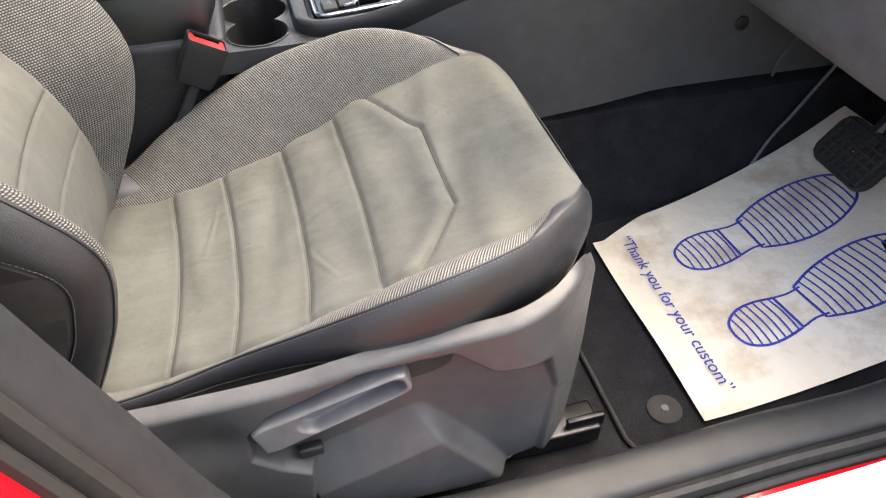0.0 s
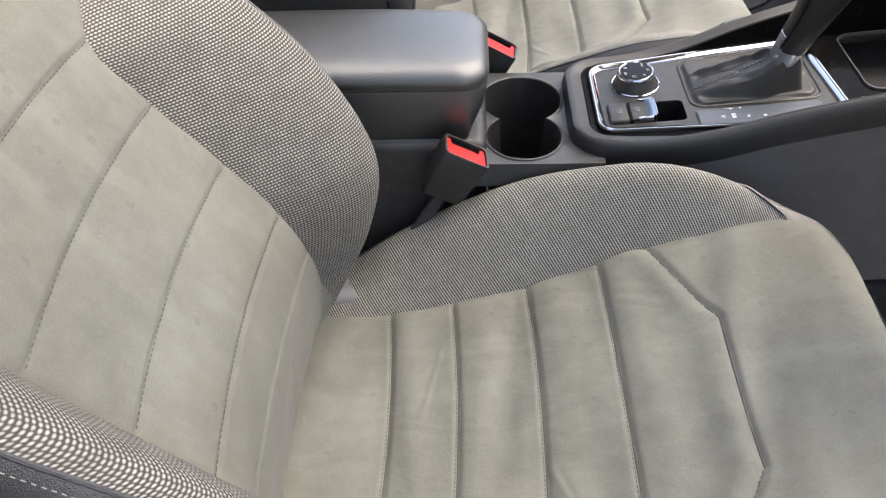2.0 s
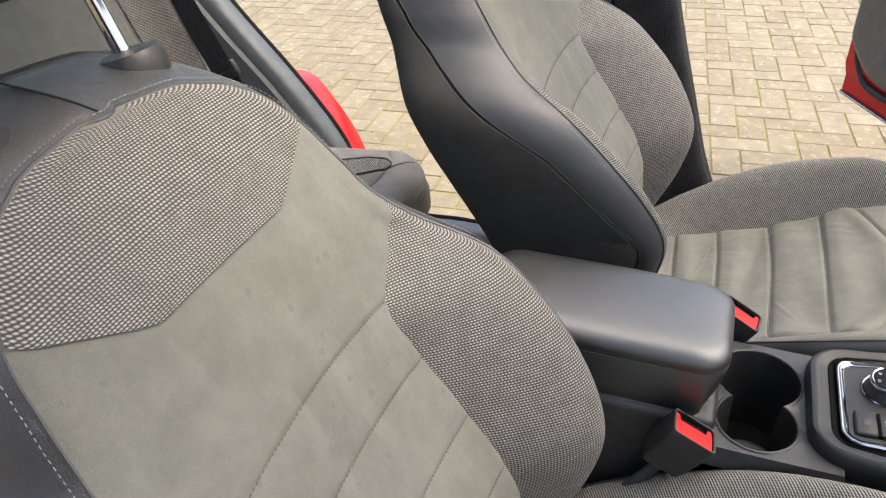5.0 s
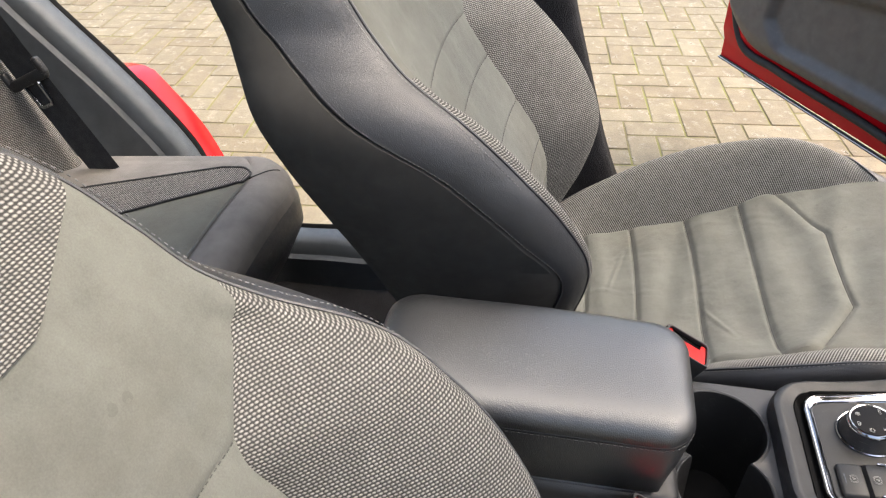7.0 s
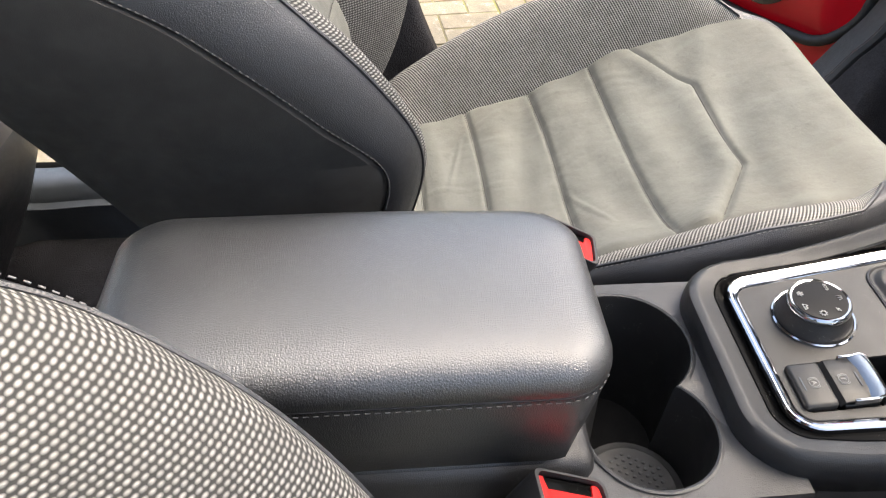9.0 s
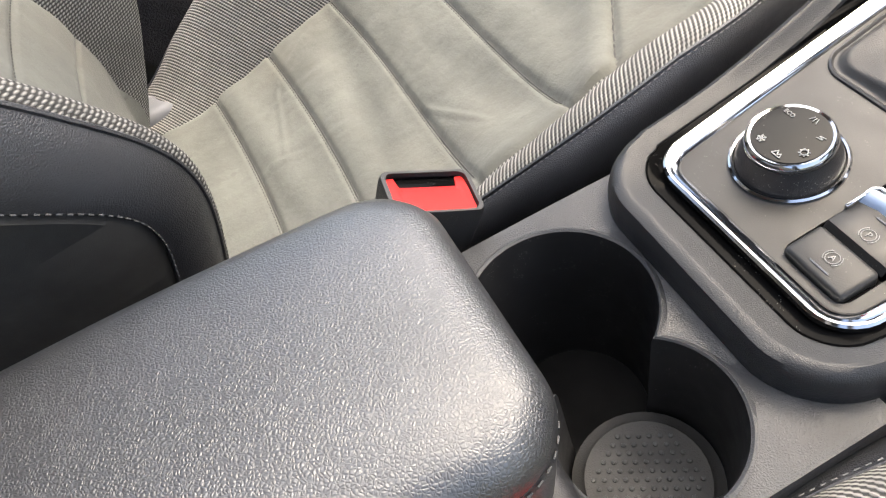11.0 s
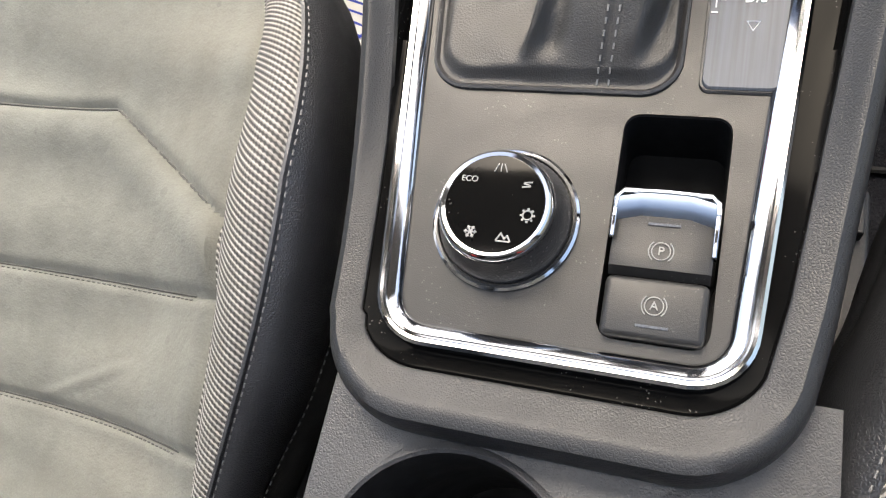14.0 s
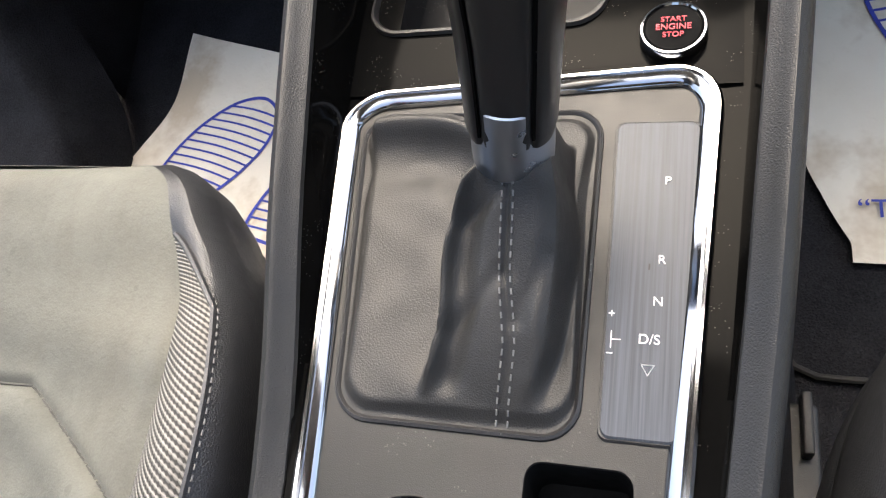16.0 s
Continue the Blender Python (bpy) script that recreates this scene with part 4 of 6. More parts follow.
def build_body():
    # floor pan with the toe board
    ys = np.linspace(-1.6, 1.25, 90)
    pts = [[(x, y, floor_z(y)) for x in np.linspace(-0.70, 0.70, 12)] for y in ys]
    fl = part("floor", grid(pts), M_CARPET)
    tagged(fl, "black carpeted car floor rising to a toe board", "car floor", kind="structure")
    # tunnel under the console
    sect = [(-0.16, 0.24), (-0.13, 0.36), (-0.105, 0.47), (-0.06, 0.49), (0.08, 0.49), (0.125, 0.47), (0.15, 0.36), (0.18, 0.24)]
    pts = [[(x, y, z) for x, z in sect] for y in (-1.2, -0.4, 0.2, 0.7, 1.25)]
    tagged(part("tunnel", grid(pts, flip=True), M_CARPET), "black carpet over the central tunnel", "car floor", kind="structure")
    # roof with its lining, out of view, then bulkhead and tail
    roof = thing("roof", "unseen red car roof with an added opening for daylight and grey lining", "car roof", (0, -0.5, 1.55), kind="structure")
    # the opening is an addition, cut so that daylight reaches the cabin
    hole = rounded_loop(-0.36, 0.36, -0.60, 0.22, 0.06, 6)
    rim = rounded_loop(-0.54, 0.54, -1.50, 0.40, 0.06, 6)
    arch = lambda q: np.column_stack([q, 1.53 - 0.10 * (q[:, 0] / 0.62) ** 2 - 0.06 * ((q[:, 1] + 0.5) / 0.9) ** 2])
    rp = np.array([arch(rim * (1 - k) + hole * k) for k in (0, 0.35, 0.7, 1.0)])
    part("lining", grid(rp, closed_u=True), M_HEADLINER, roof, "unseen grey lining round the added opening")
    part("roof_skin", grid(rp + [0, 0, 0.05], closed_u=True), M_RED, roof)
    dash = thing("dashboard", "dark grey dashboard above the footwells", "dashboard", (0, 0.9, 0.6), kind="structure")
    prof = [(1.1, 0.68), (0.90, 0.645), (0.775, 0.622), (0.745, 0.622), (0.722, 0.640), (0.708, 0.70), (0.69, 0.86), (0.74, 0.93), (0.9, 0.96), (1.25, 0.94)]
    pr = spline(prof, 40)
    part("fascia", grid([[(x, y, z) for y, z in pr] for x in np.linspace(-0.70, 0.70, 8)]), M_DASH, dash)
    # out of view, added so the gloss tray mirrors something dark
    stack = spline([(0.545, 0.765), (0.56, 0.83), (0.60, 0.98), (0.66, 1.04), (0.8, 1.05)], 24)
    part("centre_stack", grid([[(x, y + (0.03 if abs(x - 0.015) > 0.12 else 0.0), z) for y, z in stack] for x in (-0.125, -0.11, -0.05, 0.08, 0.14, 0.155)]), M_BLACKPLASTIC, dash, "unseen black centre stack")
    part("fascia_seam", tube(spline([(0.240, 0.735, 0.70), (0.256, 0.735, 0.683), (0.279, 0.735, 0.662), (0.306, 0.737, 0.643), (0.333, 0.742, 0.628)], 24), 0.0022, 8), M_DASH, dash)
    wall = [[(x, 1.24, z) for x in (-0.70, 0.70)] for z in (0.2, 0.95)]
    part("bulkhead", grid(wall), M_CARPET, dash)
    tail = thing("tail_panel", "dark trim closing the rear of the car", "car trim", (0, -1.75, 0.25), kind="structure")
    part("panel", grid([[(x, -1.75, z) for x in (-0.66, 0.66)] for z in (0.2, 0.95)], flip=True), M_TRIM, tail)
    # openings
    front = [(0.99, 1.15), (0.94, 0.78), (0.895, 0.55), (0.85, 0.43), (0.76, 0.368), (0.5, 0.347), (0.25, 0.338), (0.11, 0.342), (0.035, 0.362), (-0.02, 0.43), (-0.075, 0.55), (-0.112, 0.67), (-0.148, 0.79), (-0.185, 0.93), (-0.215, 1.1), (-0.245, 1.42)]
    rear = [(-0.36, 1.40), (-0.38, 0.9), (-0.40, 0.55), (-0.42, 0.42), (-0.47, 0.37), (-0.60, 0.355), (-0.72, 0.355), (-0.80, 0.385), (-0.865, 0.45), (-0.92, 0.535), (-0.99, 0.63), (-1.115, 0.775), (-1.28, 0.98), (-1.46, 1.25)]
    aperture(front, 1, "door_frame_1", "grey trimmed sill and pillar of the open front door")
    far = [(0.80, 1.15), (0.74, 0.78), (0.69, 0.60), (0.64, 0.48), (0.57, 0.39), (0.48, 0.352)] + front[6:]
    aperture(far, -1, "door_frame_2", "grey trimmed sill and pillar of the far front door", wide=0.07)
    aperture(rear, -1, "door_frame_3", "grey trimmed sill and pillar of the far rear door", 0.24)
    aperture(rear, 1, "door_frame_4", "grey trimmed sill and pillar of the near rear door", 0.24)
    plate = thing("scuff_plate", "silver scuff plate let into the painted sill", "scuff plate", (0.76, 0.5, 0.31))
    pl = np.array([[(0.714 + 0.050 * u - 0.01 * (v > 0.93) * u, 0.36 + 0.31 * v, 0.3265 - 0.013 * u + 0.010 * v * v + 0.004) for u in np.linspace(0, 1, 6)] for v in np.linspace(0, 1, 20)])
    part("plate", grid(pl), M_SILVER, plate)
    for sx in (-1, 1):
        pil = thing("pillar", "grey pillar trim between the doors", "pillar", (sx * 0.66, -0.28, 0.4), "pillars", "structure")
        pp = [[(sx * 0.70, -0.13 - 0.10 * t + dy, 0.5 + 0.9 * t) for dy in ((-0.02, -0.25 + 0.10 * t) if sx > 0 else (0.0, -0.29 + 0.08 * t))] for t in np.linspace(0, 1, 8)]
        part("panel", grid(pp, flip=sx > 0), M_TRIM, pil)
        kick = thing("kick_panel", "black carpeted side wall of the footwell", "car trim", (sx * 0.645, 0.9, 0.27), "kick panels", "structure")
        part("panel", grid([[(sx * 0.655, y, z) for y in ((0.86 if sx > 0 else 0.70), 1.25)] for z in (0.2, 0.98)], flip=sx < 0), M_CARPET, kick)
        q = thing("rear_quarter_trim", "blue grey plastic side trim behind the rear door", "car trim", (sx * 0.66, -1.2, 0.4), "rear quarter trims", "structure")
        rp2 = spline([(-0.95, 0.30), (-1.02, 0.475), (-1.12, 0.63), (-1.24, 0.78), (-1.36, 0.95)], 30)
        part("panel", grid([[(sx * (0.57 + 0.06 * k), y - k * 0.6, z - 0.05 * k) for k in np.linspace(0, 1, 6)] for y, z in rp2], flip=sx > 0), M_TRIM, q)


def build_passenger_door():
    door = thing("passenger_door", "open red car door with dark inner trim", "car door", (-0.86, 0.80, 0.3))
    h, e = np.array([-0.86, 0.795]), np.array([-1.80, 0.29])
    ax = (e - h) / np.linalg.norm(e - h)
    inn = np.array([ax[1], -ax[0]])
    if inn[1] > 0:
        inn = -inn
    L = np.linalg.norm(e - h)
    def at(s, k, z):
        return (*(h + ax * s + inn * k), z)
    zb = lambda s: 0.30 + 0.012 * (s / L) + 0.03 * math.exp(-s / 0.08)
    ss = np.linspace(0, L, 40)
    # outer skin, shut face and folded lower edge
    shell = []
    for s in ss:
        b = zb(s)
        shell.append([at(s, -0.15, 1.0), at(s, -0.16, 0.7), at(s, -0.15, 0.45), at(s, -0.12, b + 0.02), at(s, -0.09, b), at(s, -0.02, b - 0.004), at(s, -0.005, b + 0.004), at(s, 0.0, b + 0.02), at(s, 0.0, b + 0.10)])
    part("painted_shell", grid(shell), M_RED, door, "glossy red paint")
    end = [[at(L + 0.0, -0.16 + 0.16 * k, z) for k in (0, 0.4, 0.8, 1.0)] for z in np.linspace(zb(L), 1.0, 8)]
    part("shut_face", grid(end), M_RED, door)
    hin = [[at(0.0, -0.16 + 0.16 * k, z) for k in (0, 0.4, 0.8, 1.0)] for z in np.linspace(0.30, 1.0, 8)]
    part("hinge_face", grid(hin, flip=True), M_RED, door)
    # pressed inner panel, stepped near the hinges
    inner = [[at(s, 0.002 + 0.012 * min(1, max(0, (s - 0.10) / 0.04)) * min(1, max(0, (z - 0.37) / 0.03)), z) for s in np.linspace(0, L, 60)] for z in np.linspace(0.315, 1.0, 40)]
    part("pressed_panel", grid(inner), M_RED, door, "glossy red pressed steel", sharp=60)
    bend = spline([(L - 0.02, 0.62), (L - 0.03, 0.47), (L - 0.09, 0.385), (L - 0.25, 0.368), (L * 0.5, 0.362), (0.24, 0.358), (0.14, 0.372), (0.085, 0.43), (0.07, 0.56), (0.065, 0.95)], 80)
    part("seal", tube(np.array([at(s, 0.010, z) for s, z in bend]), 0.011, 10), M_RUBBER, door, "black rubber door seal")
    drip = [[at(s, k, zb(s) + h) for k, h in ((-0.012, -0.004), (0.004, -0.007), (0.010, -0.002), (0.006, 0.006))] for s in ss]
    part("edge_strip", grid(drip), M_RUBBER, door, "black lower edge strip")
    part("edge_bead", tube(np.array([at(s, 0.0115, zb(s) + 0.002) for s in ss]), 0.0016, 6), M_SILVER, door, "thin pale bead")
    # inner trim with a pocket and an armrest swell
    S, Z = np.meshgrid(np.linspace(0.22, L - 0.012, 90), np.linspace(0, 1, 70))
    zl = 0.392 + 0.10 * np.clip((S - L + 0.20) / 0.19, 0, 1) ** 2 + 0.05 * np.clip((0.30 - S) / 0.08, 0, 1) ** 2
    ZZ = zl + (1.0 - zl) * Z
    K = 0.018 + 0.03 * np.clip(Z / 0.08, 0, 1) ** 0.5 * np.clip((L - 0.012 - S) / 0.03, 0, 1) ** 0.5 * np.clip((S - 0.22) / 0.03, 0, 1) ** 0.5
    pocket = soft_inside(S, ZZ, [(0.30, 0.44), (0.80, 0.44), (0.86, 0.50), (0.84, 0.60), (0.45, 0.64), (0.30, 0.60)])
    K = K - 0.022 * np.clip(pocket / 0.02 + 0.5, 0, 1)
    arm = soft_inside(S, ZZ, [(0.2, 0.70), (0.95, 0.66), (1.0, 0.72), (0.9, 0.80), (0.3, 0.82)])
    K = K + 0.045 * np.clip(arm / 0.04 + 0.3, 0, 1)
    pts = np.array([[at(S[j, i], K[j, i], ZZ[j, i]) for i in range(S.shape[1])] for j in range(S.shape[0])])
    trim = part("inner_trim", grid(pts), M_DOORTRIM, door, "dark grey plastic inner trim with a pocket", sharp=60)
    part("grab_handle", tube(spline([at(0.55, 0.06, 0.80), at(0.62, 0.095, 0.83), at(0.75, 0.10, 0.84), at(0.86, 0.095, 0.82), at(0.92, 0.06, 0.78)], 30), 0.014, 12), M_SATIN, trim, "satin grab handle")
    return door


def build_rear_bench():
    bench = thing("rear_bench", "rear bench seat in black leather, suede and woven cloth", "car seat", (0, -0.9, 0.25))
    xs, y0, y1 = np.linspace(-0.62, 0.62, 110), -1.12, -0.60
    R = 0.13

    def lead(x):
        """The front edge, rounded at the outer corners."""
        d = np.clip(np.abs(x) - (0.62 - R), 0, R)
        return y1 - R + np.sqrt(np.maximum(R * R - d * d, 0))

    def hz(x, y):
        t = (y1 - y) / (y1 - y0)
        z = 0.565 - 0.045 * t + 0.012 * np.cos((np.abs(x) - 0.36) / 0.26 * math.pi / 2) ** 2
        back = lead(x) - y
        z = z - 0.004 * np.exp(-((back - 0.075) / 0.004) ** 2) - 0.004 * np.exp(-((np.abs(np.abs(x) - 0.576) / 0.004) ** 2)) * (back > 0.07)
        f = np.clip(back / 0.05, 0, 1)
        e = np.clip((0.62 - np.abs(x)) / 0.045, 0, 1)
        drop = np.clip((1 - f) ** 2 + (1 - e) ** 2, 0, 1)
        return z - 0.048 * (1 - np.sqrt(1 - drop))
    V, X = np.meshgrid(np.linspace(0, 1, 70), xs, indexing="ij")
    Y = lead(X) - V**1.4 * (lead(X) - y0)
    top = np.stack([X, Y, hz(X, Y)], 2)
    part("bench_cushion", grid(top, flip=True), M_BENCH, bench, "dark grey leather border")
    fr = np.array([np.column_stack([xs * (1 + dy * 0.2), lead(xs) + dy, hz(xs, lead(xs)) - dz]) for dy, dz in ((0, 0), (0.006, 0.012), (0.008, 0.05), (-0.025, 0.12), (-0.085, 0.22), (-0.13, 0.30))])
    part("bench_front", grid(fr), M_LEATHER, bench, "black cloth front")
    part("edge_stitching", stitches(np.column_stack([xs, lead(xs) - 0.004, hz(xs, lead(xs) - 0.004) + 0.0006])), M_THREAD, bench)
    for sx in (-1, 1):
        sy = np.linspace(y0, y1 - R, 40)
        sd = np.array([[(sx * (0.62 + dx), y, hz(0.62, y) - dz) for y in sy] for dx, dz in ((0, 0), (0.008, 0.02), (0.005, 0.10), (-0.03, 0.28))])
        part("bench_end", grid(sd, flip=sx < 0), M_BENCH, bench)
        # suede seat field and the woven strip along its outer side
        rows = np.linspace(y1 - 0.070, y0, 70)
        far_in = y1 - 0.070 - rows
        tip = np.sqrt(np.maximum(0, 1 - (1 - np.clip(far_in / 0.035, 0, 1)) ** 2))
        outer = 0.500 + 0.034 * tip - 0.36 * np.maximum(0, far_in - 0.065)
        inner = 0.500 - 0.017 * tip - 0.66 * far_in
        inner = np.maximum(inner, 0.20)
        fx = np.array([np.linspace(0.12, k + 0.006, 40) for k in inner])
        fy = rows[:, None] * np.ones((1, 40))
        part("seat_field", grid(np.stack([sx * fx, fy, hz(fx, fy) + 0.002], 2), flip=sx > 0), M_SUEDE, bench, "grey suede seat field")
        pts, uv = strip_grid(rows, sx * inner, sx * outer, 24, lambda x, y: (x, y, hz(x, y) + 0.004))
        part("woven_strip", grid(pts, uvs=uv, flip=sx > 0), M_BENCHWEAVE, bench, "grey woven cloth strip")
        part("piping", tube(np.concatenate([pts[::-1, 0], pts[:, -1]]) + [0, 0, 0.0005], 0.0022, 6), M_RUBBER, bench)
        lx = np.linspace(0.12, 0.49, 80)
        part("field_stitching", stitches(np.stack([sx * lx, np.full(80, y1 - 0.066), hz(lx, np.full(80, y1 - 0.066)) + 0.002], 1)), M_THREAD, bench)
        lx = np.linspace(0.50, 0.545, 12)
        ly = np.linspace(y1 - 0.072, y1 - 0.035, 12)
        part("corner_seam", tube(np.column_stack([sx * lx, ly, hz(lx, ly) + 0.0006]), 0.0011, 5), M_RUBBER, bench)
        # backrest half with its bolster
        zz = np.linspace(0.50, 1.12, 50)
        bx = np.linspace(0.02, 0.60, 50)
        BX, BZZ = np.meshgrid(bx, zz)
        yy = -1.07 - (BZZ - 0.5) * 0.42 + 0.05 * np.clip((BX - 0.46) / 0.08, 0, 1) ** 2 - 0.09 * np.clip((BX - 0.55) / 0.05, 0, 1) ** 2
        part("bench_backrest", grid(np.stack([sx * BX, yy, BZZ], 2), flip=sx < 0), M_LEATHER, bench)
        pts, uv = strip_grid(zz[2:-3], sx * np.full(45, 0.47), sx * np.full(45, 0.56), 16, lambda x, z: (x, -1.07 - (z - 0.5) * 0.42 + 0.05 * np.clip((np.abs(x) - 0.46) / 0.08, 0, 1) ** 2 - 0.09 * np.clip((np.abs(x) - 0.55) / 0.05, 0, 1) ** 2 + 0.003, z))
        part("woven_bolster", grid(pts, uvs=uv, flip=sx < 0), M_WEAVE, bench, "grey woven cloth bolster")
        sf = np.stack([sx * (0.10 + (BX - 0.02) * 0.62), -1.067 - (BZZ - 0.5) * 0.42, BZZ], 2)
        part("back_field", grid(sf, flip=sx < 0), M_SUEDE, bench, "grey suede back field")
    return bench


def build_rear_belt():
    belt = thing("rear_seat_belt", "black rear seat belt with a chrome tongue", "seat belt", (-0.60, -1.25, 0.5))
    a, b, c = np.array([-0.562, -1.162, 0.90]), np.array([-0.552, -1.062, 0.70]), np.array([-0.538, -0.965, 0.53])
    rows = []
    for p in np.concatenate([spline([a, b], 12), spline([b, c], 12)[1:]]):
        rows.append([p + [0.004, k * 0.056, k * 0.026] for k in (-0.5, 0, 0.5)])
    part("webbing", grid(rows), M_BELT, belt)
    m = Matrix.Translation(b + [0.012, 0, 0]) @ pose(0, 0, 0, 25, 0, 0)
    part("tongue_cover", moved(merged(rbox((0, 0, 0), (0.014, 0.088, 0.020), 0.006), rbox((0, 0.040, 0.012), (0.014, 0.013, 0.032), 0.005), rbox((0, -0.040, 0.012), (0.014, 0.013, 0.032), 0.005)), m), M_BLACKPLASTIC, belt)
    loop = [(0.002, y, z) for y, z in ((-0.016, -0.008), (-0.014, -0.046), (-0.011, -0.050), (0.011, -0.050), (0.014, -0.046), (0.016, -0.008))]
    part("tongue", moved(tube(np.array(loop), 0.0035, 6, closed=True), m), M_CHROME, belt, "chrome tongue")
    return belt


# ---- centre console ----
CX = 0.013


def rim_z(y):
    return smooth_curve([0.05, 0.085, 0.155, 0.215, 0.273, 0.335, 0.397, 0.5, 0.7], [0.6635, 0.6645, 0.6695, 0.684, 0.706, 0.725, 0.742, 0.770, 0.82], y)


def panel_z(y):
    return 0.6615 + 0.085 * (y - 0.11)


def u_path(half_rear, half_front, y0, y1, r, n=14):
    """A plan from the front left, round the rear end, to the front right, with its outward normals."""
    # the sides swell out beside the gear panel, more towards the driver
    swell_l = lambda y: np.interp(y, [0.079, 0.14, 0.30, 0.38, 0.5, 0.65], [0, 0.0020, 0.0095, 0.0135, 0.0125, 0.003])
    swell_r = lambda y: np.interp(y, [0.079, 0.12, 0.18, 0.24, 0.36, 0.5, 0.65], [0, 0.0045, 0.0090, 0.0120, 0.0150, 0.0145, 0.003])
    p = []
    for y in np.linspace(y1, y0 + r, 40):
        k = (y - y0) / (y1 - y0)
        p.append((CX - half_rear - (half_front - half_rear) * k, y))
    for a in np.linspace(180, 270, n)[1:]:
        p.append((CX - half_rear + r + r * math.cos(radians(a)), y0 + r + r * math.sin(radians(a))))
    for x in np.linspace(CX - half_rear + r, CX + half_rear - r, 12)[1:]:
        p.append((x, y0))
    for a in np.linspace(270, 360, n)[1:]:
        p.append((CX + half_rear - r + r * math.cos(radians(a)), y0 + r + r * math.sin(radians(a))))
    for y in np.linspace(y0 + r, y1, 40)[1:]:
        k = (y - y0) / (y1 - y0)
        p.append((CX + half_rear + (half_front - half_rear) * k, y))
    p = np.array(p)
    p[:, 0] += np.where(p[:, 0] > CX, swell_r(p[:, 1]), -swell_l(p[:, 1]))
    d = np.gradient(p, axis=0)
    d /= np.linalg.norm(d, axis=1, keepdims=True)
    return p, np.stack([d[:, 1], -d[:, 0]], 1)


def union_radius(th, c, circles):
    """How far two round holes reach from c in each direction."""
    out = []
    for a in th:
        d = np.array([math.cos(a), math.sin(a)])
        best = 0.0
        for x, y, r in circles:
            o = np.array(c) - [x, y]
            bq = o @ d
            disc = bq * bq - (o @ o - r * r)
            if disc > 0:
                best = max(best, -bq + math.sqrt(disc))
        out.append(best)
    return np.array(out)


def build_console():
    con = thing("centre_console", "dark grey centre console with cup holders and chrome framed gear panel", "car console", (CX, 0.1, 0.25))
    path, nrm = u_path(0.0790, 0.111, 0.0745, 0.98, 0.034)
    rz, pz = rim_z(path[:, 1]), panel_z(path[:, 1])

    def sweep(rows, mat, name, label="", parent=con):
        pts = np.array([np.column_stack([path + nrm * (o - broad * np.clip((-o + 0.0005) / 0.0105, 0, 1))[:, None], z]) for o, z in ((np.full(len(path), o), z) for o, z in rows)])
        return part(name, grid(pts, flip=True), mat, parent, label)

    # the rim is broader across its rear end
    broad = 0.0060 * np.clip(-nrm[:, 1], 0, 1) ** 1.5
    # a rounded outer bead, a flatter band inside it, then the dusty gloss strip
    band = np.maximum(rz - 0.0050, pz + 0.0016)
    sweep([(0.0005, rz - 0.040), (0.0025, rz - 0.030), (0.0038, rz - 0.020), (0.0040, rz - 0.012), (0.0030, rz - 0.0060), (0.0010, rz - 0.0018), (-0.0018, rz), (-0.0038, rz - 0.0005), (-0.0054, rz * 0.5 + band * 0.5), (-0.0100, band + 0.0005), (-0.0112, band - 0.0003), (-0.0118, band - 0.0025)], M_RIM, "padded_rim", "soft grained rim round the gear panel")
    sweep([(-0.0114, band - 0.0012), (-0.0124, np.maximum(band - 0.008, pz + 0.0012)), (-0.0140, pz + 0.0010), (-0.0190, pz + 0.0008), (-0.0340, pz + 0.0002)], M_GLOSS, "gloss_surround", "piano black surround with dust")
    low = 0.478 + 0.018 * np.clip((path[:, 1] - 0.4) / 0.2, 0, 1)
    sweep([(0.001, rz - 0.036), (0.0015, rz - 0.044), (0.003, np.minimum(rz - 0.05, 0.64)), (0.006, low + 0.08), (0.006, low), (-0.02, low - 0.01)], M_PLASTIC, "side_panel", "grey plastic side")
    # gear panel: chrome frame, closed all round
    half = lambda y: 0.0625 + (0.0765 - 0.0625) * (y - 0.10) / 0.25
    r = 0.020
    y0, y1 = 0.101, 0.356
    loop = []
    for sx, sy, a0 in ((1, 0, 270), (1, 1, 0), (-1, 1, 90), (-1, 0, 180)):
        yc = (y0 + r) if sy == 0 else (y1 - r)
        xc = sx * (half(yc) - r)
        for a in np.linspace(a0, a0 + 90, 10):
            loop.append((CX + xc + r * math.cos(radians(a)), yc + r * math.sin(radians(a))))
    loop = np.array(loop)
    # the frame flares on the passenger's side towards the front
    ahead = np.clip((loop[:, 1] - 0.12) / 0.2, 0, 1.1)
    loop[:, 0] += np.where(loop[:, 0] > CX, 0.003, -0.0090 * ahead**1.3)
    loop[:, 1] += 0.06 * (loop[:, 0] - 0.011) * np.clip((loop[:, 1] - 0.30) / 0.05, 0, 1) - 0.0008
    fine = resample(np.concatenate([loop, loop[:1]]), 0.004)
    d = np.roll(fine, -1, 0) - np.roll(fine, 1, 0)
    d /= np.linalg.norm(d, axis=1, keepdims=True)
    nn = np.stack([d[:, 1], -d[:, 0]], 1)
    zz = panel_z(fine[:, 1])
    rows = [np.column_stack([fine + nn * o, zz + h]) for o, h in ((0.001, 0.0012), (0.0006, 0.0036), (-0.0006, 0.0046), (-0.0018, 0.0044), (-0.0024, 0.0034), (-0.0034, 0.0042), (-0.0060, 0.0032), (-0.0080, 0.0018), (-0.0085, 0.0004))]
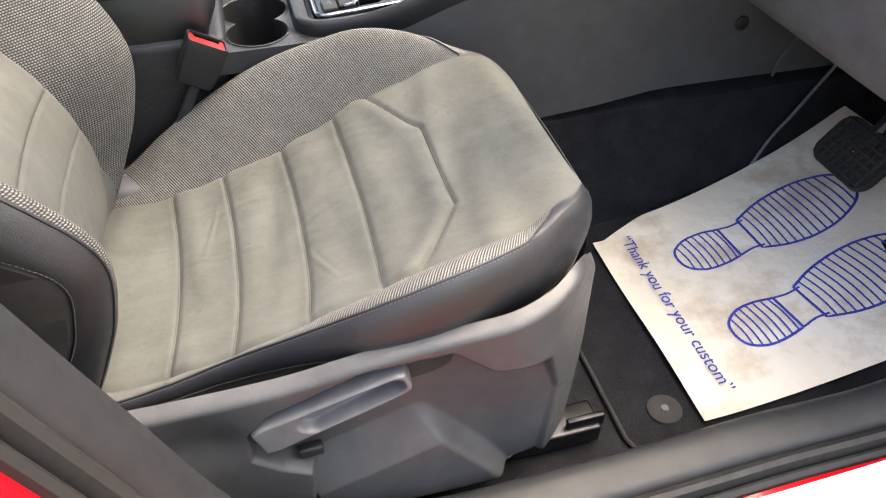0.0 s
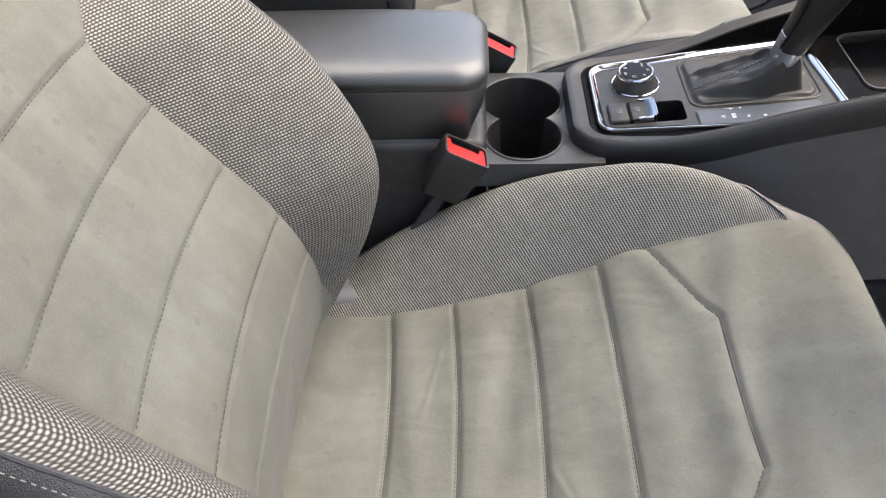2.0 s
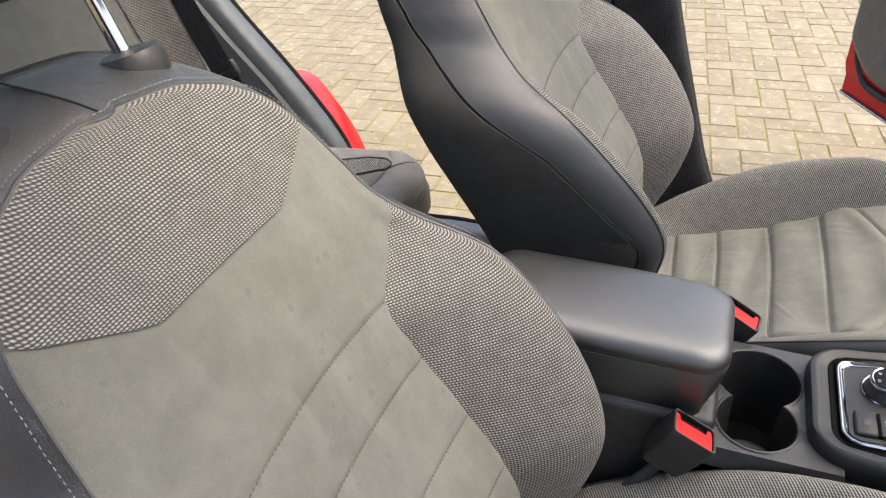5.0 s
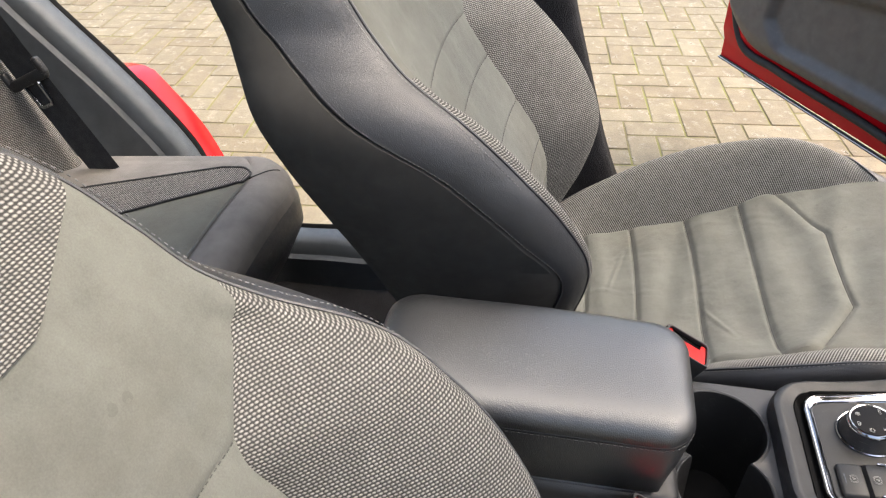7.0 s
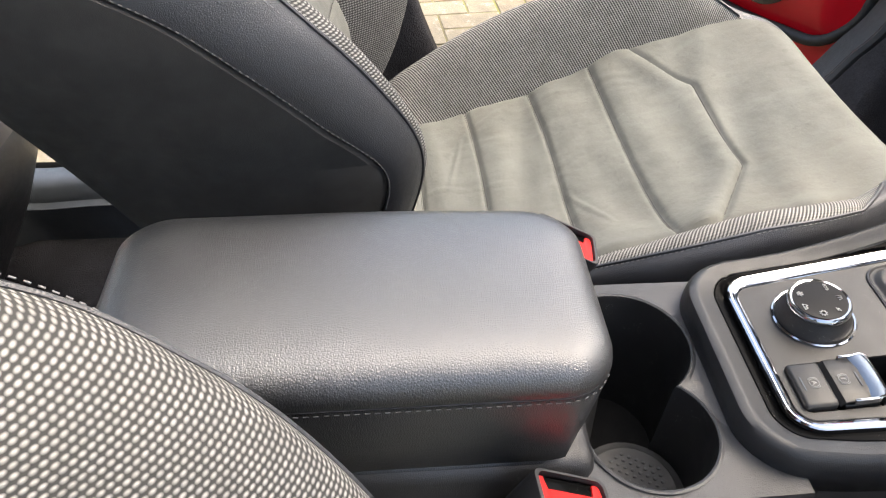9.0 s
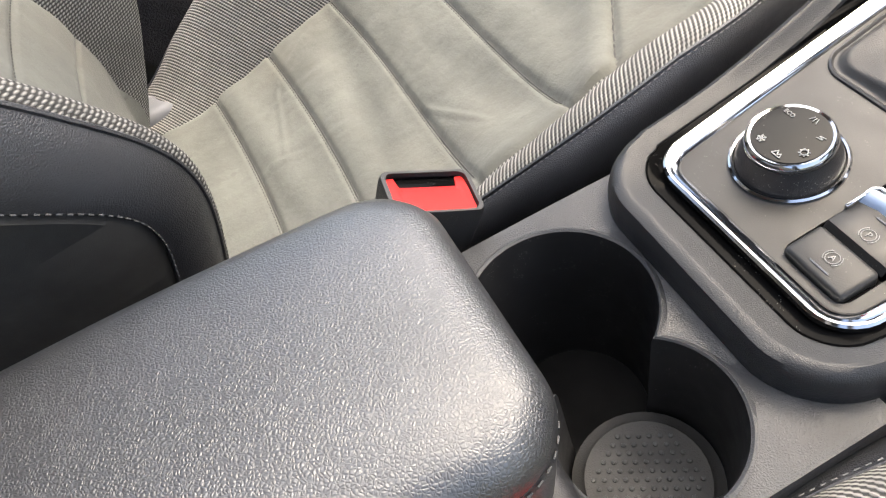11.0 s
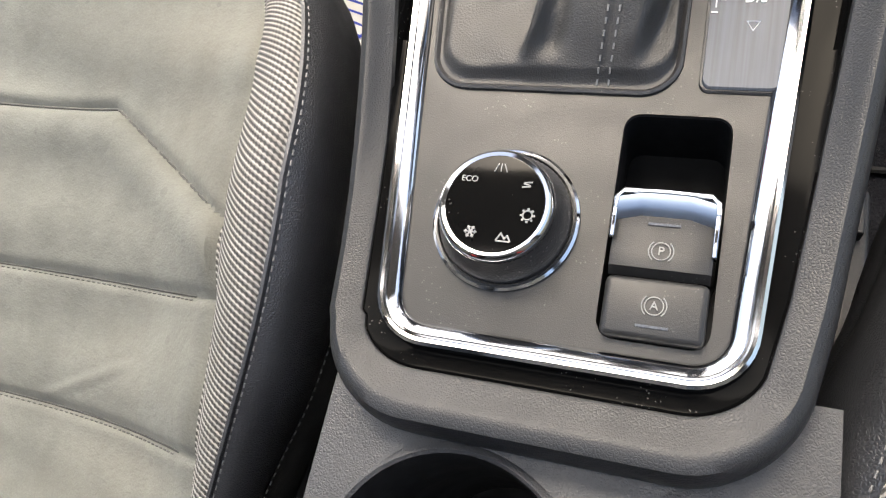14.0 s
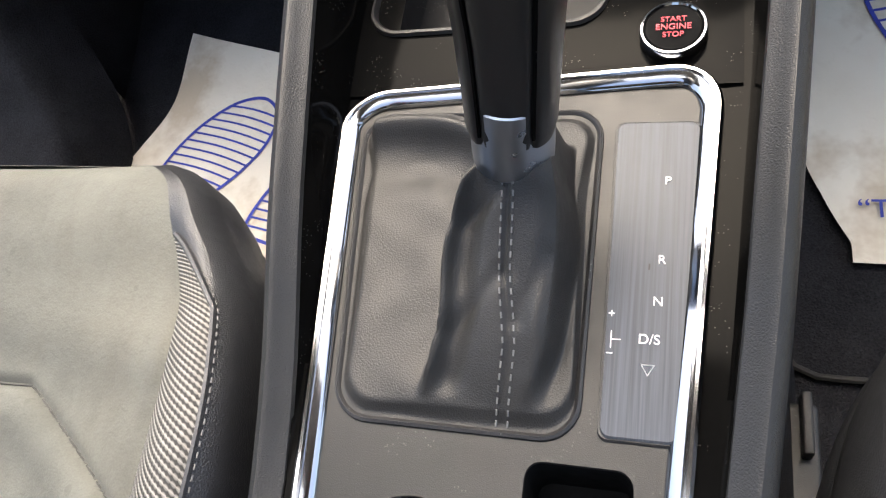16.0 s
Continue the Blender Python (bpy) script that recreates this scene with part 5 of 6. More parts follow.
    part("chrome_frame", grid(np.array(rows), closed_u=True, flip=True), M_CHROME, con, "polished chrome frame")
    # flat panel with the switch well cut out
    build_panel_plate(con, fine, nn)
    # deck with two round cup holders
    circles = ((-0.010, 0.021, 0.046), (0.060, 0.021, 0.041))
    c = (0.024, 0.021)
    th = np.linspace(0, 2 * math.pi, 160, endpoint=False)
    rh = union_radius(th, c, circles)
    rh = np.minimum(rh, np.maximum(np.roll(rh, 2), np.roll(rh, -2)) + 0.001)
    outer = []
    for a in th:
        dx, dy = math.cos(a), math.sin(a)
        tx = (0.085 if dx > 0 else 0.093) / abs(dx) if abs(dx) > 1e-6 else 9
        ty = (0.085 if dy > 0 else 0.088) / abs(dy) if abs(dy) > 1e-6 else 9
        outer.append(min(tx, ty))
    outer = np.array(outer)
    dirs = np.column_stack([np.cos(th), np.sin(th)])
    rows = []
    for k, h in ((1.0, -0.03), (1.0, -0.006), (0.975, 0.0), (0.6, 0.0), (0.3, 0.0), (0.10, 0.0)):
        q = np.array(c) + dirs * (rh + (outer - rh) * k)[:, None]
        rows.append(np.column_stack([q, np.full(len(q), 0.645 + h)]))
    for o, h in ((0.003, 0.0015), (0.0015, 0.002), (0.0, 0.001)):
        q = np.array(c) + dirs * (rh + o)[:, None]
        rows.append(np.column_stack([q, np.full(len(q), 0.645 + h)]))
    part("deck", grid(np.array(rows), closed_u=True, flip=False), M_DECK, con, "grey grained deck round the cup holders")
    wall = []
    for o, h in ((0.0, 0.001), (-0.001, -0.003), (-0.003, -0.06), (-0.006, -0.116)):
        q = np.array(c) + dirs * (rh + o)[:, None]
        wall.append(np.column_stack([q, np.full(len(q), 0.645 + h)]))
    cup = part("cup_holder", grid(np.array(wall), closed_u=True), M_BLACKWELL, con, "black double cup holder")
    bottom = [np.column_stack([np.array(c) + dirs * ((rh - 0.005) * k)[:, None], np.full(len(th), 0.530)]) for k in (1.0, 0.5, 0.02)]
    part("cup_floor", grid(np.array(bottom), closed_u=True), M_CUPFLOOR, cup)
    pad = lathe([(0.0, 0.004), (0.031, 0.004), (0.033, 0.002), (0.0375, 0.001), (0.038, -0.026)], 36, Matrix.Translation((0.060, 0.021, 0.5735)))
    part("rubber_pad", pad, M_RUBBER, cup, "round rubber pad with dimples")
    dots = []
    for i in range(-5, 6):
        for j in range(-5, 6):
            x, y = i * 0.0052 + (j % 2) * 0.0026, j * 0.0046
            if math.hypot(x, y) < 0.027:
                dots.append(lathe([(0.0014, 0), (0.0011, 0.0008), (0.0, 0.001)], 8, Matrix.Translation((0.060 + x, 0.021 + y, 0.5775))))
    tagged(part("raised_dots", merged(*dots), M_DECK, cup), kind="stuff")
    # body behind, under the armrest
    part("storage_box", rbox((0.016, -0.17, 0.45), (0.150, 0.30, 0.42), 0.012), M_BLACKPLASTIC, con, "black storage box")
    part("rear_side", rbox((CX, 0.03, 0.37), (0.180, 0.14, 0.25), 0.01), M_BLACKPLASTIC, con)
    part("box_rim", rbox((0.018, -0.175, 0.656), (0.136, 0.25, 0.010), 0.004), M_PLASTIC, con)
    part("rear_trim", rbox((0.016, -0.318, 0.62), (0.115, 0.010, 0.14), 0.004), M_SILVER, con, "pale rear trim strip")
    part("screw_cover", moved(lathe([(0.012, 0.0), (0.0115, 0.003), (0.007, 0.004), (0.006, 0.001), (0.0, 0.001)], 24), Matrix.Translation((0.123, 0.737, 0.591)) @ pose(0, 0, 0, 0, 90, 0)), M_BLACKPLASTIC, con, "small round screw cover")
    return con


def build_panel_plate(con, loop, nn):
    """The flat grey panel inside the chrome frame, with a sunk well for the brake switch."""
    x0, x1 = 0.0285, 0.0655
    well = rounded_loop(x0, x1, 0.1125, 0.1945, 0.006, 5)
    inner = loop - nn * 0.0078
    c = np.array([(x0 + x1) / 2, 0.153])
    ang = np.arctan2(inner[:, 1] - c[1], inner[:, 0] - c[0])
    inner = inner[np.argsort(ang)]
    th = np.sort(ang)
    d = np.column_stack([np.cos(th), np.sin(th)])
    wall = []
    for v in d:
        best = 9.0
        for p, q in zip(well, np.roll(well, -1, 0)):
            e = q - p
            den = v[0] * e[1] - v[1] * e[0]
            if abs(den) < 1e-12:
                continue
            t = ((p[0] - c[0]) * e[1] - (p[1] - c[1]) * e[0]) / den
            s = ((p[0] - c[0]) * v[1] - (p[1] - c[1]) * v[0]) / den
            if t > 0 and -1e-9 <= s <= 1 + 1e-9:
                best = min(best, t)
        wall.append(c + v * best)
    wall = np.array(wall)
    rows = []
    for k in (0.0, 0.25, 0.5, 0.75, 1.0):
        q = inner * (1 - k) + wall * k
        rows.append(np.column_stack([q, panel_z(q[:, 1]) + 0.0006]))
    q = c + (wall - c) * 0.995
    rows.append(np.column_stack([q, panel_z(q[:, 1]) - 0.001]))
    plate = part("gear_panel", grid(np.array(rows), closed_u=True), M_PANEL, con, "satin grey panel, lightly dusty")
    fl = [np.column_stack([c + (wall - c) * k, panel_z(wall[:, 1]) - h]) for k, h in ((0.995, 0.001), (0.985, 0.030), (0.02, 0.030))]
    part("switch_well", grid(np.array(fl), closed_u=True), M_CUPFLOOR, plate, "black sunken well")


def on_panel(x, y, h=0.0):
    """A pose lying on the gear panel at x, y."""
    return Matrix.Translation((x, y, panel_z(y) + h)) @ pose(0, 0, 0, math.degrees(math.atan(0.085)), 0, 0)


def build_drive_knob():
    m = on_panel(-0.0088, 0.1502)
    knob = thing("drive_mode_knob", "black rotary knob with chrome rings and white symbols", "rotary knob", m.translation)
    part("base_ring", lathe([(0.0275, 0.0), (0.0272, 0.002), (0.0262, 0.0028), (0.0252, 0.0024), (0.0248, 0.0005)], 64, m), M_CHROME, knob, "chrome base ring")
    ribs = []
    for k in range(144):
        ribs.append(0.0238 + (0.00035 if k % 2 else 0.0))
    prof = []
    for h, s in ((0.001, 1.02), (0.004, 1.0), (0.010, 0.90), (0.0142, 0.855)):
        prof.append([(ribs[k] * s * math.cos(k * math.pi / 72), ribs[k] * s * math.sin(k * math.pi / 72), h) for k in range(144)])
    part("grip", moved(grid(prof, closed_u=True), m), M_BLACKPLASTIC, knob, "ribbed black grip")
    part("top_ring", lathe([(0.0203, 0.0138), (0.0206, 0.0155), (0.0200, 0.0176), (0.0188, 0.0186), (0.0176, 0.0182)], 64, m), M_CHROME, knob, "chrome top ring")
    part("cap", lathe([(0.0177, 0.0180), (0.0173, 0.0185), (0.010, 0.0187), (0.0, 0.0188)], 64, m), M_CAP, knob, "gloss black cap")
    face = m @ Matrix.Translation((0, 0, 0.0190))
    icons = []
    def bar(x, y, w, h, a=0.0):
        return moved(rbox((0, 0, 0), (w, h, 0.0003), 0.0001, 1), face @ Matrix.Translation((x, y, 0)) @ pose(0, 0, 0, 0, 0, a))
    R = 0.0128
    def at(deg):
        return R * math.cos(radians(deg)), R * math.sin(radians(deg))
    x, y = at(240)
    icons.append(("snowflake_symbol", merged(*[bar(x, y, 0.0046, 0.0006, a) for a in (0, 60, 120)], *[bar(x + 0.0016 * math.cos(radians(a)), y + 0.0016 * math.sin(radians(a)), 0.0014, 0.0005, a + 90) for a in range(0, 360, 60)])))
    x, y = at(293)
    icons.append(("mountain_symbol", merged(bar(x - 0.0013, y, 0.0034, 0.0006, 60), bar(x + 0.0, y + 0.0003, 0.0028, 0.0006, -55), bar(x + 0.0012, y - 0.0001, 0.002, 0.0006, 50), bar(x + 0.0022, y - 0.0004, 0.0026, 0.0006, -60), bar(x + 0.0003, y - 0.0016, 0.005, 0.0006))))
    x, y = at(344)
    ringp = [(0.0016 * math.cos(a), 0.0016 * math.sin(a), 0.0002) for a in np.linspace(0, 2 * math.pi, 24, endpoint=False)]
    icons.append(("gear_symbol", merged(moved(tube(np.array(ringp), 0.0003, 5, closed=True), face @ Matrix.Translation((x, y, 0))), *[bar(x + 0.0022 * math.cos(radians(a)), y + 0.0022 * math.sin(radians(a)), 0.0008, 0.0008, a) for a in range(0, 360, 45)])))
    x, y = at(35)
    icons.append(("road_symbol", merged(bar(x + 0.0003, y + 0.0008, 0.0030, 0.0005, 8), bar(x, y, 0.0026, 0.0005, -14), bar(x - 0.0003, y - 0.0008, 0.0030, 0.0005, 8))))
    x, y = at(88)
    icons.append(("lane_symbol", merged(bar(x - 0.0016, y, 0.0034, 0.0004, 68), bar(x, y, 0.003, 0.0004, 90), bar(x + 0.0016, y, 0.0034, 0.0004, -68))))
    for name, g in icons:
        part(name, g, M_WHITE, knob)
    x, y = at(142)
    lettering("eco_lettering", "ECO", 0.0030, face @ Matrix.Translation((x, y, 0)), M_WHITE, knob)
    return knob


def build_brake_switch():
    m = on_panel(0.047, 0.14)
    sw = thing("parking_brake_switch", "grey parking brake and auto hold switches with a chrome tip", "switch", m.translation)
    part("hold_switch", moved(rbox((0, -0.0165, -0.001), (0.0335, 0.0210, 0.012), 0.0025), m), M_PANEL, sw, "grey auto hold switch")
    rows = []
    for y, h in ((-0.0055, 0.0015), (-0.003, 0.0052), (0.002, 0.0056), (0.010, 0.0045), (0.0145, 0.0050), (0.0160, 0.0052)):
        rows.append([(x, y, h - 0.0006 * (abs(x) > 0.0155)) for x in (-0.0165, -0.0155, -0.006, 0.006, 0.0155, 0.0165)])
    pb = part("brake_switch", moved(merged(grid(rows), rbox((0, 0.009, -0.004), (0.0328, 0.022, 0.010), 0.001)), m), M_PANEL, sw, "grey parking brake switch")
    tip = []
    for y, h in ((0.0150, 0.0050), (0.0165, 0.0060), (0.0195, 0.0078), (0.0222, 0.0082), (0.0236, 0.0070), (0.0242, 0.0040), (0.024, -0.006)):
        tip.append([(x * (1.0 if y < 0.0225 else 0.97), y - 0.002 * (abs(x) > 0.015), h) for x in (-0.0172, -0.016, -0.008, 0.008, 0.016, 0.0172)])
    part("chrome_tip", moved(grid(tip), m), M_TIP, pb, "chrome tip")
    part("chrome_rim", moved(tube(np.array([(-0.0166, 0.017, 0.0072), (-0.0162, 0.0205, 0.0080), (-0.0140, 0.0228, 0.0082), (0.0, 0.0232, 0.0082), (0.0140, 0.0228, 0.0082), (0.0162, 0.0205, 0.0080), (0.0166, 0.017, 0.0072)]), 0.0009, 6), m), M_CHROME, pb, "polished chrome rim")
    for sx in (-1, 1):
        part("chrome_edge", moved(rbox((sx * 0.0166, 0.0105 + 0.002 * (sx < 0), 0.0048), (0.0017, 0.0165 - 0.004 * (sx < 0), 0.005), 0.0006), m), M_CHROME, pb)
    def ring(x, y, h, name, ch, par):
        f = m @ Matrix.Translation((x, y, h))
        arcs = []
        for r0, a0, a1 in ((0.0030, 0, 360), (0.0040, -50, 50), (0.0040, 130, 230)):
            a = np.radians(np.linspace(a0, a1, 30))
            arcs.append(moved(tube(np.column_stack([r0 * np.cos(a), r0 * np.sin(a), 0 * a]), 0.00022, 5), f))
        part(name, merged(*arcs), M_WHITE, par)
        lettering("letter", ch, 0.0042, f, M_WHITE, par)
    ring(0, 0.0030, 0.0058, "brake_symbol", "P", pb)
    ring(0, -0.0155, 0.0054, "hold_symbol", "A", pb)
    for y, h in ((0.0125, 0.0050), (-0.0225, 0.0052)):
        part("marker_bar", moved(rbox((0, y, h), (0.0105, 0.0009, 0.0004), 0.0001, 1), m), M_PLATE, sw)
    return sw


def gaiter_seam(y):
    """Where the double seam of the gaiter runs."""
    return np.interp(y, [0.2025, 0.23, 0.2534, 0.285], [0.0184, 0.0208, 0.0178, 0.0184])


def gaiter_height(x, y, far_in):
    """The gaiter's leather above the gear panel: a tent behind the collar with a sharp fold on its passenger side."""
    ease = lambda v: np.clip(v, 0, 1) ** 2 * (3 - 2 * np.clip(v, 0, 1))
    xl = smooth_curve([0.2025, 0.2165, 0.236, 0.26, 0.274, 0.29, 0.34], [-0.0150, -0.0125, -0.0078, -0.0078, -0.0045, 0.003, 0.006], y)
    xr = smooth_curve([0.2025, 0.212, 0.231, 0.2565, 0.281, 0.295, 0.34], [0.0330, 0.0325, 0.0375, 0.0395, 0.0395, 0.0365, 0.036], y)
    edge = ease(far_in / 0.009)
    low = 0.0014 + 0.0034 * edge - 0.0012 * ease((far_in - 0.010) / 0.022)
    tall = smooth_curve([0.2025, 0.2165, 0.236, 0.26, 0.274, 0.284, 0.31], [0.002, 0.0090, 0.0185, 0.0270, 0.0345, 0.0420, 0.0470], y) * ease((0.324 - y) / 0.020)
    across = np.clip((x - xl) / (xr - xl), 0, 1)
    near = ease((y - 0.210) / 0.010) * ease((0.292 - y) / 0.012)
    tent = tall * (0.80 + 0.20 * np.sin(math.pi * across) ** 0.7)
    tent = tent + 0.0056 * np.exp(-(((x - xl - 0.0030) / 0.0024) ** 2)) * near - 0.0030 * np.exp(-(((x - xl - 0.0105) / 0.0050) ** 2)) * near
    tent = tent + 0.0030 * np.exp(-(((x - 0.0300) / 0.0050) ** 2)) * near - 0.0016 * np.exp(-(((x - gaiter_seam(y)) / 0.0013) ** 2))
    # slanting creases that run down from the seam
    for x0, y0, x1, y1, dip in ((0.0155, 0.2530, -0.0035, 0.2320, 0.0018), (0.0140, 0.2790, -0.0020, 0.2690, 0.0022), (0.0330, 0.2600, 0.0235, 0.2380, 0.0016)):
        ex, ey = x1 - x0, y1 - y0
        along = np.clip(((x - x0) * ex + (y - y0) * ey) / (ex * ex + ey * ey), 0, 1)
        tent = tent - dip * np.exp(-((np.hypot(x - x0 - along * ex, y - y0 - along * ey) / 0.0034) ** 2))
    inside = ease((x - xl) / 0.0032 + 0.3) * ease((xr - x) / 0.0060 + 0.2)
    h = low + np.maximum(tent - low, 0) * inside
    # a soft roll along the front, with a hollow behind it
    crest = smooth_curve([-0.062, -0.036, -0.004, 0.006], [0.3270, 0.3300, 0.3215, 0.3140], np.clip(x, -0.062, 0.006))
    roll = ease((0.010 - x) / 0.012) * ease((x + 0.062) / 0.010)
    h = h + roll * (0.0075 * np.exp(-(((y - crest) / 0.0065) ** 2)) - 0.0028 * np.exp(-(((y - crest + 0.019) / 0.010) ** 2)))
    h = h + 0.0006 * edge * np.sin(x * 160 + 2.0 * np.sin(y * 90)) * np.sin(y * 75 + 1.0)
    return np.maximum(h * np.minimum(1, 0.15 + edge), 0.0010)


def slab(loop, h0, h1, r=0.0006):
    """A thin plate on the gear panel with the given outline."""
    c = loop.mean(0)
    rows = []
    for k, h in ((1.0, h0), (1.0, h1 - r), (0.99, h1), (0.5, h1), (0.02, h1)):
        q = c + (loop - c) * k
        rows.append(np.column_stack([q, panel_z(q[:, 1]) + h]))
    return grid(np.array(rows), closed_u=True)


def build_gear_lever():
    lev = thing("gear_lever", "automatic gear lever with a black leather gaiter and selector plate", "gear lever", (0.0, 0.275, 0.675))
    base = rounded_loop(-0.0470, 0.0448, 0.2025, 0.3385, 0.013, 10)
    base[:, 0] -= 0.0150 * np.clip((base[:, 1] - 0.2025) / 0.135, 0, 1) * np.clip(-base[:, 0] / 0.047, 0, 1)
    # gaiter frame
    d = np.roll(base, -1, 0) - np.roll(base, 1, 0)
    d /= np.linalg.norm(d, axis=1, keepdims=True)
    nn = np.stack([d[:, 1], -d[:, 0]], 1)
    fr = [np.column_stack([base + nn * o, panel_z(base[:, 1]) + h]) for o, h in ((0.0016, 0.0002), (0.0013, 0.0016), (0.0002, 0.0022), (-0.0010, 0.0014), (-0.002, -0.001))]
    part("gaiter_frame", grid(np.array(fr), closed_u=True, flip=True), M_BLACKPLASTIC, lev, "thin black frame")
    # gaiter: drawn up tight from its rear edge to the collar, slack and flat beside that
    top_c = np.array([0.0190, 0.2955, 0.7185])
    dense = resample(np.concatenate([base, base[:1]]), 0.0019)
    k = np.linspace(0, 0.97, 130)[:, None]
    gx, gy = dense[:, 0] + (top_c[0] - dense[:, 0]) * k, dense[:, 1] + (top_c[1] - dense[:, 1]) * k
    far_in = k * np.hypot(dense[:, 0] - top_c[0], dense[:, 1] - top_c[1])
    gz = panel_z(gy) + gaiter_height(gx, gy, far_in)
    gaiter = part("gaiter", grid(np.stack([gx, gy, gz], 2), closed_u=True), M_BOOT, lev, "folded black leather gaiter", sharp=0)
    sy = np.linspace(0.2045, 0.283, 60)
    for off in (-0.0021, 0.0021):
        sx = gaiter_seam(sy) + off
        part("gaiter_stitching", stitches(np.column_stack([sx, sy, panel_z(sy) + gaiter_height(sx, sy, sy - 0.2025) + 0.0004]), 0.0030, 0.0014, 0.0004), M_THREAD, gaiter, "pale double stitching")
    # collar and grip, leaning a little
    lean = Matrix.Translation(top_c) @ pose(0, 0, 0, -9, 7, 0)
    part("collar", lathe([(0.0150, -0.006), (0.0152, 0.0), (0.0150, 0.010), (0.0146, 0.016), (0.012, 0.018)], 40, lean), M_SATIN, lev, "satin chrome collar")
    tongue = [[(1.015 * rr * math.cos(radians(a)), 1.03 * rr * math.sin(radians(a)), h) for a in np.linspace(-116, -64, 12)] for h, rr in ((0.006, 0.0152), (0.012, 0.0153), (0.020, 0.0155), (0.0245, 0.0156), (0.0250, 0.0150))]
    part("collar_tongue", moved(grid(tongue), lean), M_SATIN, lev, "satin chrome tongue between the leather lobes")
    grip = []
    profile = ((0.0095, 0.0152, 0.0150, 0), (0.014, 0.0160, 0.0158, 0), (0.03, 0.0166, 0.0163, 0.001), (0.05, 0.0174, 0.0185, 0.003), (0.07, 0.0186, 0.0225, 0.004), (0.088, 0.0198, 0.0254, 0.004), (0.102, 0.0191, 0.0254, 0.003), (0.112, 0.0160, 0.0217, 0.002), (0.118, 0.0094, 0.0131, 0.001), (0.120, 0.001, 0.001, 0.001))
    for h, rx, ry, oy in profile:
        ring = []
        for t in np.linspace(0, 2 * math.pi, 96, endpoint=False):
            # grooves part the two side lobes from the middle strip
            a = math.degrees(t) - 360 * (t > math.pi)
            dip = 1 - 0.07 * sum(math.exp(-(((a - g) / 4.5) ** 2)) for g in (-122, -58, 122, 58)) - 0.035 * (abs(abs(a) - 90) < 31)
            ring.append((dip * rx * math.copysign(abs(math.cos(t)) ** 0.8, math.cos(t)), oy + dip * ry * math.copysign(abs(math.sin(t)) ** 0.8, math.sin(t)), h))
        grip.append(ring)
    gr = part("grip", moved(grid(grip, closed_u=True), lean), M_GRIP, lev, "black leather grip", sharp=0)
    for a in (-122, -58):
        line = [(0.95 * rx * math.copysign(abs(math.cos(radians(a))) ** 0.8, math.cos(radians(a))), oy - 0.95 * ry * abs(math.sin(radians(a))) ** 0.8, h) for h, rx, ry, oy in profile[1:7]]
        part("grip_seam", moved(tube(spline(line, 24), 0.0007, 5), lean), M_GLOSS, gr)
    # selector plate with its letters
    outline = rounded_loop(-0.0143, 0.0143, 0.2045, 0.3320, 0.0035, 6)
    outline[:, 0] = outline[:, 0] * (1 + 1.75 * (outline[:, 1] - 0.268)) + 0.0668 + 0.015 * (outline[:, 1] - 0.268)
    plate = part("selector_plate", slab(outline, 0.0004, 0.0026), M_PLATE, lev, "glossy grey selector plate")
    gap = outline.mean(0) + (outline - outline.mean(0)) * [1.07, 1.016]
    part("plate_gap", slab(gap, 0.0002, 0.0016), M_BLACKPLASTIC, lev)
    for ch, x, y, s in (("P", 0.0722, 0.3045, 0.0050), ("R", 0.0712, 0.2710, 0.0050), ("N", 0.0705, 0.2545, 0.0050), ("D/S", 0.0680, 0.2400, 0.0052), ("+", 0.0545, 0.2490, 0.0048), ("\u2212", 0.0545, 0.2340, 0.0048)):
        lettering("letter", ch, s, on_panel(x, y, 0.0028), M_LETTER, plate)
    f = on_panel(0.0680, 0.2290, 0.0028)
    part("shift_mark", merged(moved(tube(np.array([(-0.0022, 0.0018, 0), (0.0022, 0.0018, 0), (0, -0.002, 0)]), 0.0003, 4, closed=True), f), moved(rbox((-0.0132, 0.0105, 0), (0.0004, 0.0065, 0.0002), 0.0001, 1), f), moved(rbox((-0.0115, 0.0105, 0), (0.0034, 0.0004, 0.0002), 0.0001, 1), f)), M_LETTER, plate)
    return lev


def build_start_button():
    m = Matrix.Translation((0.0718, 0.3752, 0.6897)) @ pose(0, 0, 0, 7, 0, 0) @ Matrix.Scale(0.86, 4)
    b = thing("start_button", "round black engine start button with red lettering", "push button", m.translation)
    part("bezel", lathe([(0.0163, -0.003), (0.0162, 0.0014), (0.0155, 0.0028), (0.0145, 0.003), (0.0136, 0.0018)], 48, m), M_CHROME, b, "satin ring")
    part("button", lathe([(0.0138, 0.001), (0.0130, 0.0024), (0.006, 0.0020), (0.0, 0.0018)], 48, m), M_CUPFLOOR, b)
    for t, y, s in (("START", 0.0045, 0.0042), ("ENGINE", 0.0, 0.0048), ("STOP", -0.0046, 0.0042)):
        lettering("lettering", t, s, m @ Matrix.Translation((0, y, 0.0028)), M_REDPRINT, b)
    return b


